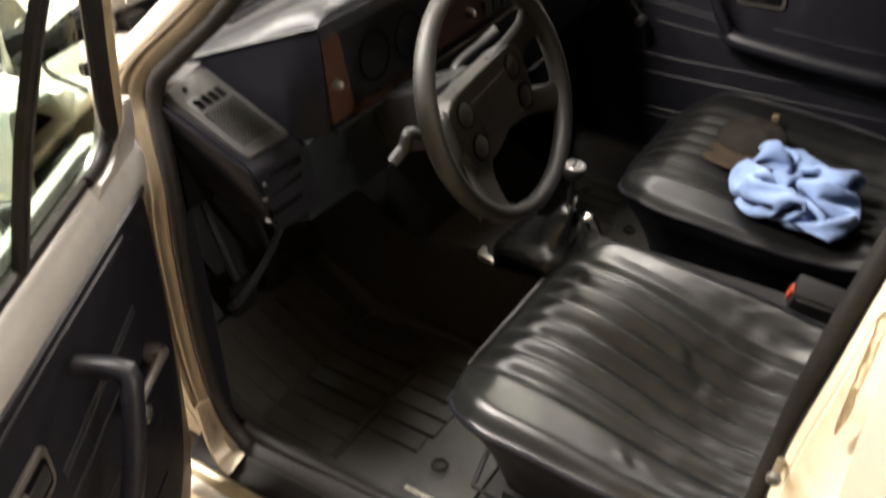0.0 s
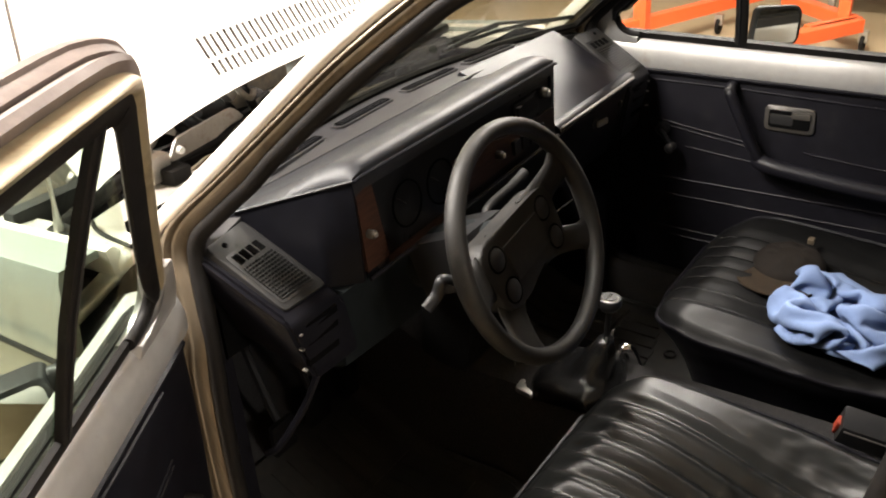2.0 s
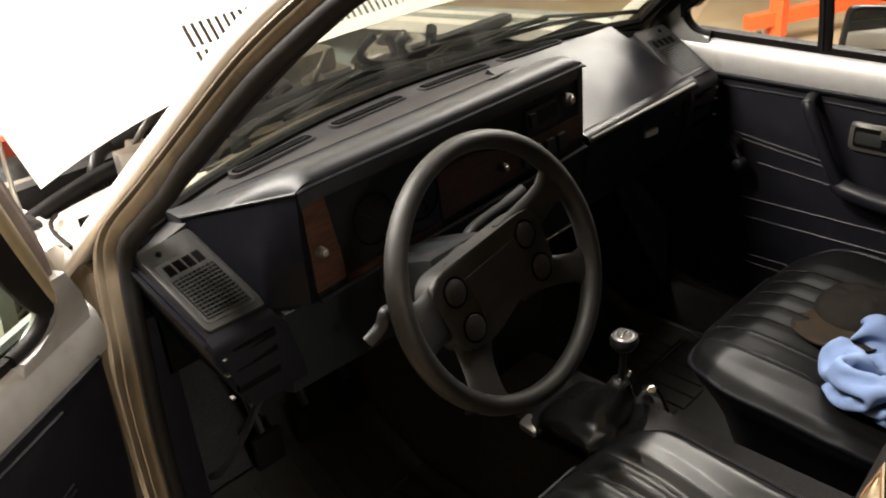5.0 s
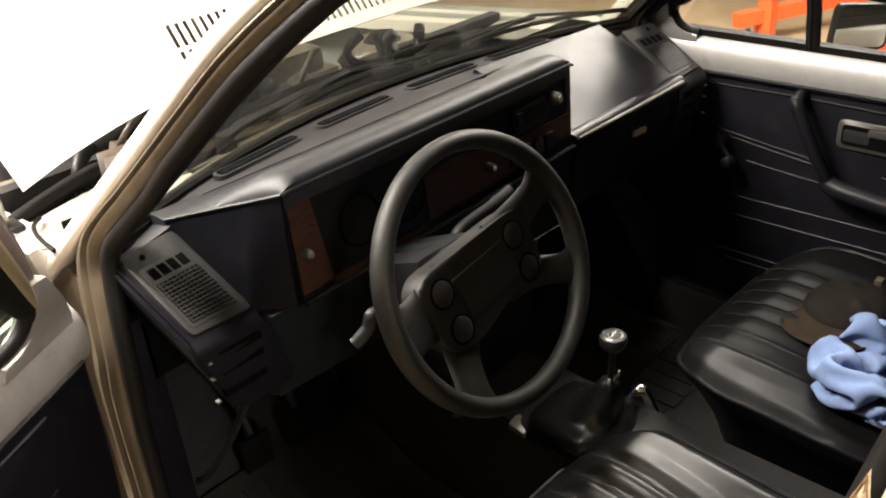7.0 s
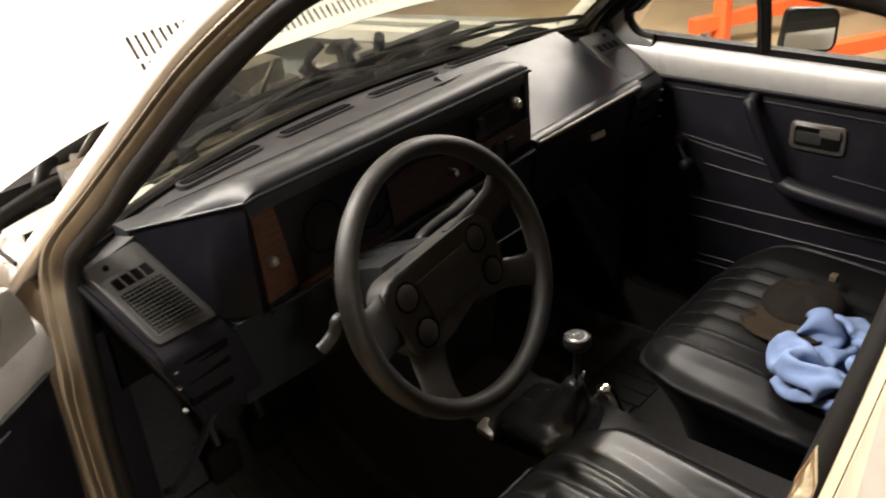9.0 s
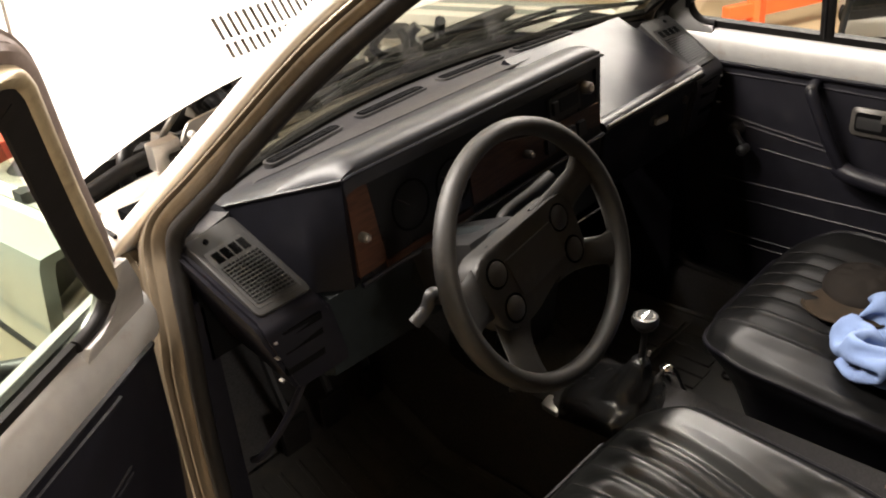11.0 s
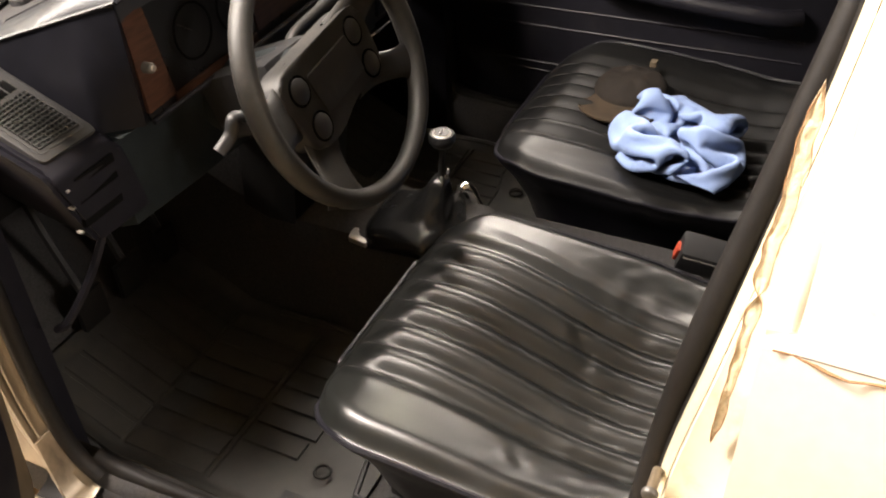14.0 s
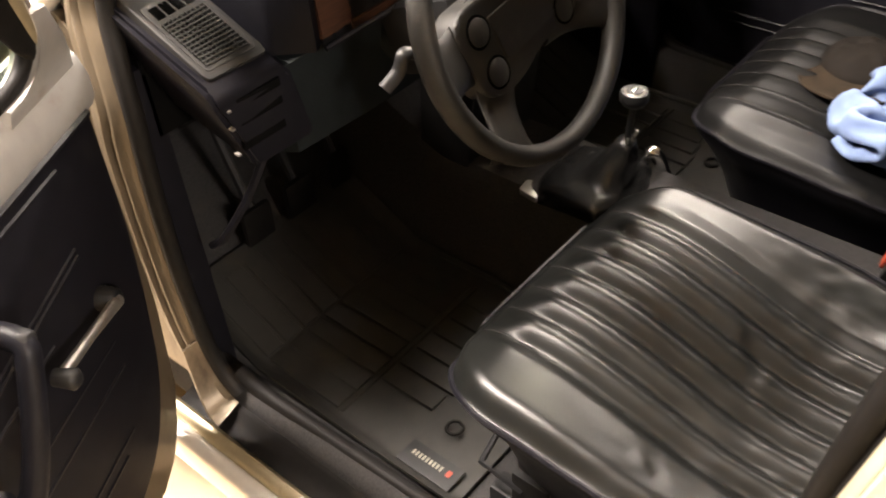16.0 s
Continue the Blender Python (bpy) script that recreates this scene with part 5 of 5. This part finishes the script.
# ---- gear lever ----
gear = thing("gear_lever", "gear lever with chrome-topped round knob and black leather boot", "gear lever", at=(0, -0.15, 0.46))
boot = []
for z, rx, ry, cx, cy in ((0.020, 0.090, 0.080, -0.010, 0.020), (0.040, 0.088, 0.078, -0.010, 0.020), (0.054, 0.078, 0.068, -0.010, 0.018), (0.060, 0.058, 0.050, -0.004, 0.008), (0.066, 0.048, 0.042, 0.0, 0.0), (0.084, 0.040, 0.036, 0.002, -0.008), (0.104, 0.027, 0.027, 0.003, -0.016), (0.122, 0.019, 0.019, 0.004, -0.022), (0.138, 0.013, 0.013, 0.004, -0.026)):
    sq = 0.45 if z < 0.062 else 0.8
    boot.append([Vector((cx + rx * (1 + 0.08 * math.sin(3 * a + z * 60)) * math.copysign(abs(math.cos(a)) ** sq, math.cos(a)), cy + ry * (1 + 0.07 * math.sin(4 * a + z * 50)) * math.copysign(abs(math.sin(a)) ** sq, math.sin(a)), z)) for a in (2 * math.pi * k / 48 for k in range(48))])
part("boot", quads(B(), boot), BOOT, gear, "crumpled shiny black boot", 90)
part("shaft", tube(B(), [(0.004, -0.026, 0.13), (-0.002, -0.034, 0.205)], 0.0060, 8), PLASTIC, gear)
for k in (-1, 1):
    part("boot_clip", tube(B(), [(0.004 + 0.012 * k, -0.032, 0.135), (0.004 + 0.015 * k, -0.034, 0.148)], 0.0022, 6), DULLMETAL, gear)
prof = [(0.009, 0.204), (0.017, 0.208), (0.0225, 0.216), (0.0235, 0.224), (0.0205, 0.231)]
kb = part("knob", quads(B(), [[Vector((-0.002 + r * math.cos(a), -0.034 + r * math.sin(a), z)) for a in (2 * math.pi * k / 24 for k in range(24))] for r, z in prof]), PLASTIC, gear)
part("knob_cap", disc(B(), pose(-0.002, -0.034, 0.2305), 0.0172, 0.016, 0.002, 24, 0.001), DULLMETAL, kb, "chrome disc on the knob")
part("knob_emblem", disc(B(), pose(-0.002, -0.034, 0.2325), 0.0135, 0.0135, 0.0014, 20), PLASTIC, kb)
part("emblem_bar", box(B(), -0.012, 0.008, -0.036, -0.032, 0.2335, 0.2345), CHROME, kb)
part("boot_bracket", prism(B(), rounded([(-0.106, -0.080), (-0.096, -0.078), (-0.084, -0.052), (-0.066, -0.046), (-0.070, -0.036), (-0.100, -0.040)], 0.006, 3), lambda a, b, w: Vector((a, b + 0.005, 0.487 + w)), 0.0, 0.010, 0.002), DULLMETAL, gear, "bare metal corner of the boot frame").location = (0, 0.15, -0.46)
part("boot_bracket", tube(B(), smooth_path([(0.072, -0.01, 0.020), (0.083, -0.022, 0.055), (0.090, -0.036, 0.062), (0.096, -0.052, 0.030), (0.098, -0.060, 0.012)]), [0.006] * 8 + [0.013] * 9 + [0.011] * 8, 10), CHROME, gear, "bright metal end of the boot frame")

handbrake = thing("handbrake_lever", "short brown-black handbrake lever on the tunnel beside the seat", "handbrake", at=(0.115, -0.30, 0.36))
part("grip", tube(B(), smooth_path([(0.0, -0.09, 0.0), (0.004, -0.03, 0.03), (0.012, 0.03, 0.062), (0.018, 0.06, 0.078)]), [0.010] * 6 + [0.012] * 9 + [0.011] * 4, 10), CAPBROWN, handbrake, "worn brown grip")
part("button", tube(B(), [(0.018, 0.06, 0.078), (0.021, 0.072, 0.084)], 0.007, 10), PLASTIC, handbrake)

# ---- floor mats ----
def floor_mat(name, label, x0, x1, y0, y1, sgn):
    """A moulded rubber mat with raised rim and chevron channels."""
    mt = thing(name, label, "floor mat", "rubber floor mats", ((x0 + x1) / 2, (y0 + y1) / 2, 0.297))
    cx, cy = (x0 + x1) / 2, (y0 + y1) / 2
    def z_at(y):
        return 0.32 * 1.6 * max(0, y - 0.16)
    def base(u, v):
        x, y = lerp(x0, x1, u), lerp(y0, y1, v)
        e = min(u, 1 - u) * (x1 - x0)
        return (x - cx, y - cy, 0.010 + z_at(y) + 0.016 * (1 - ease(0.0, 0.022, e)) + 0.004 * math.sin(2.2 * x + 5 * y))
    part("mat_body", sheet(B(), 40, 30, base, (0, 0, -0.006)), MATRUB, mt)
    zb = lambda x, y: 0.0105 + z_at(y) + 0.004 * math.sin(2.2 * x + 5 * y)
    nb = 8
    for k in range(nb):               # long flat bars with narrow channels between, in staggered rows
        xa, xb = x0 + 0.030 + 0.0435 * k, x0 + 0.030 + 0.0435 * k + 0.0375
        for i, (ya, yb) in enumerate(((y0 + 0.125, y0 + 0.245), (y0 + 0.262, y0 + 0.42), (y0 + 0.427, y1 - 0.03))):
            if (sgn < 0 and k < 2 and i == 0):
                continue
            ya += 0.03 * abs(k - 3.5) / 3.5 * (0 if i else 1)
            bar = quads(B(), [[(x - cx, y - cy, zb(x, y) + h) for x, h in ((xa, 0.0), (xa + 0.002, 0.0042), (xb - 0.002, 0.0042), (xb, 0.0))] for y in (ya, lerp(ya, yb, 0.5), yb)])
            part("mat_bar", bar, MATRUB, mt)
    part("mat_rib", tube(B(), [(x - cx, y0 + 0.253 - cy, zb(x, y0 + 0.253) + 0.001) for x in np.linspace(x0 + 0.03, x1 - 0.03, 8)], 0.0034, 5), MATRUB, mt)
    part("mat_lip", tube(B(), smooth_path([(lerp(x0, x1, 0.97) - cx, y1 - 0.25 - cy, 0.030 + z_at(y1 - 0.25)), (lerp(x0, x1, 0.97) - cx, y0 + 0.2 - cy, 0.030), (lerp(x0, x1, 0.90) - cx, y0 + 0.14 - cy, 0.026)]), 0.006, 6), MATRUB, mt)
    return mt, cx, cy
dm, cx, cy = floor_mat("driver_floor_mat", "dusty ribbed rubber mat in the driver's footwell", -0.562, -0.155, -0.255, 0.34, -1)
part("mat_hook", tube(B(), [(-0.453 + 0.013 * math.cos(a) - cx, -0.172 + 0.013 * math.sin(a) - cy, 0.016) for a in (2 * math.pi * k / 14 for k in range(14))], 0.003, 6, True), RUBBER, dm)
part("mat_badge", box(B(), -0.548 - cx, -0.505 - cx, -0.235 - cy, -0.135 - cy, 0.011, 0.0155, 0.001), PLASTIC, dm)
for k in range(9):
    y = -0.148 - 0.0066 * k
    part("badge_bar", box(B(), -0.528 - cx, -0.519 - cx, y - 0.0038 - cy, y - cy, 0.0150, 0.0158), BADGEGREY, dm)
part("badge_mark", box(B(), -0.529 - cx, -0.518 - cx, -0.222 - cy, -0.214 - cy, 0.0150, 0.0164), RED, dm)
pm, cx, cy = floor_mat("passenger_floor_mat", "black ribbed rubber mat in the passenger footwell", 0.155, 0.562, -0.255, 0.34, 1)
part("mat_hook", tube(B(), [(0.40 + 0.013 * math.cos(a) - cx, -0.165 + 0.013 * math.sin(a) - cy, 0.016) for a in (2 * math.pi * k / 14 for k in range(14))], 0.003, 6, True), RUBBER, pm)

# pedals
for x, w in ((-0.40, 0.03), (-0.30, 0.032), (-0.20, 0.022)):
    pd = part("pedal", box(B(), x - w, x + w, 0.30, 0.312, 0.42, 0.49, 0.004, None), RUBBER, car)
    part("pedal_arm", tube(B(), [(x, 0.312, 0.47), (x, 0.36, 0.6), (x, 0.40, 0.75)], 0.008, 6), PLASTIC, pd)

# belt buckle between the seats
bk = thing("seat_belt_buckle", "black seat belt buckle with a red release beside the seat", "buckle", at=(0.0, -0.645, 0.535))
M = pose(0, 0, 0.03, 12, -18, 8)
part("buckle_body", box(B(), -0.024, 0.024, -0.06, 0.045, -0.026, 0.024, 0.008, M), PLASTIC, bk)
part("buckle_release", box(B(), -0.009, 0.009, 0.042, 0.050, -0.020, 0.010, 0.003, M), RED, bk, "red release button")
part("buckle_trim", box(B(), -0.025, 0.025, -0.055, 0.040, 0.012, 0.016, 0.002, M), DULLMETAL, bk)
part("buckle_stalk", box(B(), -0.014, 0.014, -0.10, -0.04, -0.06, -0.01, 0.004, M), PLASTIC, bk)

# ---- cap and cloth on the passenger seat ----
cap = thing("cap", "old brown cap with a curved brim lying on the seat", "cap", at=(0.415, -0.400, 0.601))
def crown(u, v):
    a = 2 * math.pi * u
    r = 0.072 * math.sin(0.5 * math.pi * (1 - v)) ** 0.7 if v < 1 else 0.0
    n = 0.012 * noise.noise(Vector((math.cos(a) * 1.7, math.sin(a) * 1.7, v * 3)))
    return Vector((r * math.cos(a) * 1.15, r * math.sin(a), 0.008 + 0.030 * math.sin(0.5 * math.pi * v) + n * v))
part("crown", quads(B(), [[crown(i / 32, j / 8) for i in range(32)] for j in range(8)], caps=True), CAPDARK, cap)
def brim(u, v):
    a = lerp(2.0, 4.2, u)
    r = lerp(0.066, 0.066 + 0.066 * math.sin(math.pi * u) ** 0.6, v)
    return (r * math.cos(a) * 1.15, r * math.sin(a), 0.014 - 0.012 * v + 0.016 * math.cos(math.pi * (u - 0.5) * 1.2) * v)
part("brim", sheet(B(), 24, 6, brim, (0, 0, -0.004)), CAPBROWN, cap)
part("brim_edge", tube(B(), [brim(k / 20, 1) for k in range(21)], 0.003, 6), CAPBROWN, cap)
part("strap_clip", box(B(), 0.085, 0.103, -0.026, -0.012, 0.02, 0.032, 0.003), GOLD, cap)

# a crumpled rag, scrunched and dropped
def crumple(n=54, size=0.50, seed=7):
    """A square of cloth scrunched together by a closing ring, let go and left to settle on a flat support."""
    rng = np.random.default_rng(seed)
    h = size / (n - 1)
    gx, gy = np.meshgrid(np.arange(n), np.arange(n), indexing="ij")
    P = np.stack([(gx - n / 2) * h, (gy - n / 2) * h, np.full(gx.shape, 0.10)], -1).reshape(-1, 3)
    a, b = gx.ravel() / n, gy.ravel() / n
    for k in range(6):
        fx, fy, ph = rng.uniform(-4, 4), rng.uniform(-4, 4), rng.uniform(0, 6.28)
        P[:, 2] += 0.022 * np.sin(6.28 * (fx * a + fy * b) + ph)
    P[:, 2] += 0.16 * np.exp(-((a - 0.5) ** 2 + (b - 0.5) ** 2) / 0.05)
    ids = np.arange(n * n).reshape(n, n)
    def pairs(dx, dy):
        A = ids[max(0, -dx):n - max(0, dx), max(0, -dy):n - max(0, dy)]
        Bm = ids[max(0, -dx) + dx:n - max(0, dx) + dx, max(0, -dy) + dy:n - max(0, dy) + dy]
        return A.ravel(), Bm.ravel()
    sets = []
    for dx, dy, st in ((1, 0, 1.0), (0, 1, 1.0), (1, 1, 0.5), (1, -1, 0.5), (2, 0, 0.10), (0, 2, 0.10), (4, 0, 0.03), (0, 4, 0.03)):
        A, Bm = pairs(dx, dy)
        sets.append((A, Bm, h * np.hypot(dx, dy), st))
    I = np.concatenate([s[0] for s in sets])
    J = np.concatenate([s[1] for s in sets])
    L = np.concatenate([np.full(len(s[0]), s[2]) for s in sets])
    S = np.concatenate([np.full(len(s[0]), s[3]) for s in sets])
    V = np.zeros_like(P)
    th, dt = 0.0085, 0.006
    steps = 150
    for it in range(steps):
        f = it / steps
        V[:, 2] -= 5.0 * dt
        V *= 0.985 if f < 0.55 else 0.90
        Q = P + V * dt
        R = 0.36 - 0.25 * min(1, f / 0.55)
        # near pairs that are far apart in the weave
        key = np.floor(Q / th).astype(np.int64)
        key -= key.min(0)
        dim = key.max(0) + 3
        code = ((key[:, 0] + 1) * dim[1] + key[:, 1] + 1) * dim[2] + key[:, 2] + 1
        order = np.argsort(code, kind="stable")
        sc = code[order]
        ci, cj = [], []
        for ox, oy, oz in [(0, 0, 0)] + [(x, y, z) for x in (-1, 0, 1) for y in (-1, 0, 1) for z in (-1, 0, 1) if (x, y, z) > (0, 0, 0)]:
            tgt = sc + (ox * dim[1] + oy) * dim[2] + oz
            lo = np.searchsorted(sc, tgt, "left")
            hi = np.searchsorted(sc, tgt, "right")
            m = hi - lo
            if m.max() == 0:
                continue
            src = np.repeat(np.arange(len(sc)), m)
            off = np.arange(m.sum()) - np.repeat(np.cumsum(m) - m, m)
            dst = np.repeat(lo, m) + off
            i, j = order[src], order[dst]
            keep = (i < j) if (ox, oy, oz) == (0, 0, 0) else np.ones(len(i), bool)
            i, j = i[keep], j[keep]
            far = np.maximum(abs(i // n - j // n), abs(i % n - j % n)) > 2
            ci.append(i[far])
            cj.append(j[far])
        ci, cj = np.concatenate(ci), np.concatenate(cj)
        for k in range(6):
            d = Q[J] - Q[I]
            l = np.linalg.norm(d, axis=1) + 1e-9
            c = d * (0.5 * S * (l - L) / l)[:, None]
            for ax in range(3):
                Q[:, ax] += (np.bincount(I, c[:, ax], n * n) - np.bincount(J, c[:, ax], n * n)) * 0.4375
            if len(ci):
                d = Q[cj] - Q[ci]
                l = np.linalg.norm(d, axis=1) + 1e-9
                c = d * (0.5 * np.minimum(0, l - th) / l)[:, None]
                for ax in range(3):
                    Q[:, ax] += (np.bincount(ci, c[:, ax], n * n) - np.bincount(cj, c[:, ax], n * n)) * 0.5
            if f < 0.70:
                r = np.hypot(Q[:, 0], Q[:, 1] * 1.15)
                s = np.minimum(1, (R) / np.maximum(r, 1e-6))
                Q[:, 0] *= s
                Q[:, 1] *= s
            low = Q[:, 2] < 0.004
            Q[low, 2] = 0.004
        if f >= 0.70:
            fr = Q[:, 2] < 0.006
            Q[fr, :2] = P[fr, :2] + 0.3 * (Q[fr, :2] - P[fr, :2])
        V = (Q - P) / dt
        sp = np.linalg.norm(V, axis=1)
        V *= np.minimum(1, 1.5 / np.maximum(sp, 1e-6))[:, None]
        P = Q
    return P.reshape(n, n, 3)


def finer(g):
    """Twice as many rows, on a smooth curve through the old ones."""
    e = np.concatenate([2 * g[:1] - g[1:2], g, 2 * g[-1:] - g[-2:-1]])
    mid = (9 * (e[1:-2] + e[2:-1]) - e[:-3] - e[3:]) / 16
    out = np.empty((2 * len(g) - 1,) + g.shape[1:])
    out[0::2], out[1::2] = g, mid
    return out


rag = finer(finer(crumple()).transpose(1, 0, 2)).transpose(1, 0, 2)
cl = B()
rv = [[cl.verts.new(p) for p in row] for row in rag.tolist()]
for ra, rb in zip(rv, rv[1:]):
    for k in range(len(ra) - 1):
        cl.faces.new((ra[k], rb[k], rb[k + 1], ra[k + 1]))
cl.normal_update()
moves = []
for a, row in enumerate(rv):
    for b, v in enumerate(row):
        w = noise.noise(Vector((a * 0.16 + 0.05 * b, b * 0.07, 2.0))) + 0.6 * noise.noise(Vector((a * 0.06, b * 0.19 - 0.06 * a, 7.0)))
        moves.append((v, v.normal * (0.0030 * w)))
for v, d in moves:
    v.co += d
cloth = tagged(part("cleaning_cloth", cl, CLOTH, None, "", 180), "crumpled light blue cotton cloth lying on the passenger seat", "cloth")
cloth.matrix_world = pose(0.275, -0.525, 0.582, 0, 0, 200)

# ---- the garage behind the car ----
crane = thing("engine_crane", "orange tube-steel engine crane on small black casters", "engine crane", at=(4.2, 1.1, 0))
def beam(a, b, w, h, name):
    a, b = Vector(a), Vector(b)
    d = (b - a).normalized()
    sd = d.cross(Vector((0, 0, 1)))
    sd = sd.normalized() if sd.length > 0.01 else Vector((1, 0, 0))
    up = sd.cross(d)
    part(name, quads(B(), [[p + sd * (i * w / 2) + up * (j * h / 2) for i, j in ((-1, -1), (1, -1), (1, 1), (-1, 1))] for p in (a, b)]), ORANGE, crane)
beam((-0.70, 0.28, 0.16), (0.95, -0.42, 0.16), 0.06, 0.075, "leg")
beam((-0.35, -0.71, 0.16), (-0.05, -0.90, 0.16), 0.07, 0.07, "base_bar")
beam((-0.95, -0.42, 0.16), (-0.10, -0.92, 0.16), 0.075, 0.07, "leg")
beam((0.35, -0.40, 0.16), (-0.05, -0.87, 0.16), 0.07, 0.07, "cross_leg")
beam((-0.52, 0.19, 0.02), (-0.52, 0.19, 1.7), 0.075, 0.075, "post")
beam((-0.06, -0.83, 0.16), (-0.06, -0.83, 1.6), 0.06, 0.06, "post")
beam((-0.06, -0.83, 1.55), (-0.52, 0.40, 1.72), 0.07, 0.07, "boom")
for x, y in ((0.0, -0.10), (0.88, -0.40), (-0.90, -0.45), (-0.08, -0.95), (-0.60, 0.24)):
    c = part("caster", tube(B(), [(x + 0.04 * math.cos(t), y, 0.052 + 0.04 * math.sin(t)) for t in (2 * math.pi * k / 16 for k in range(16))], 0.013, 8, True), RUBBER, crane)
    part("caster_fork", box(B(), x - 0.02, x + 0.02, y - 0.025, y + 0.025, 0.06, 0.125, 0.004), DULLMETAL, c)
rack = thing("storage_rack", "grey metal shelf rack with tubes standing on the floor", "rack", at=(5.2, 0.1, 0))
for x, y in ((-0.3, -0.5), (0.3, -0.5), (-0.3, 0.4), (0.3, 0.4)):
    part("post", box(B(), x - 0.02, x + 0.02, y - 0.02, y + 0.02, 0.0, 1.8, 0.003), DULLMETAL, rack)
for z in (0.15, 0.7, 1.3):
    part("shelf", box(B(), -0.32, 0.32, -0.52, 0.42, z, z + 0.03, 0.004), DULLMETAL, rack)
pole = thing("leaning_pole", "thin pale metal pole standing by the rack", "pole", at=(4.55, 0.05, 0))
part("pole", tube(B(), [(0, 0, 0), (0.25, -0.05, 1.5)], 0.014, 8), CHROME, pole)
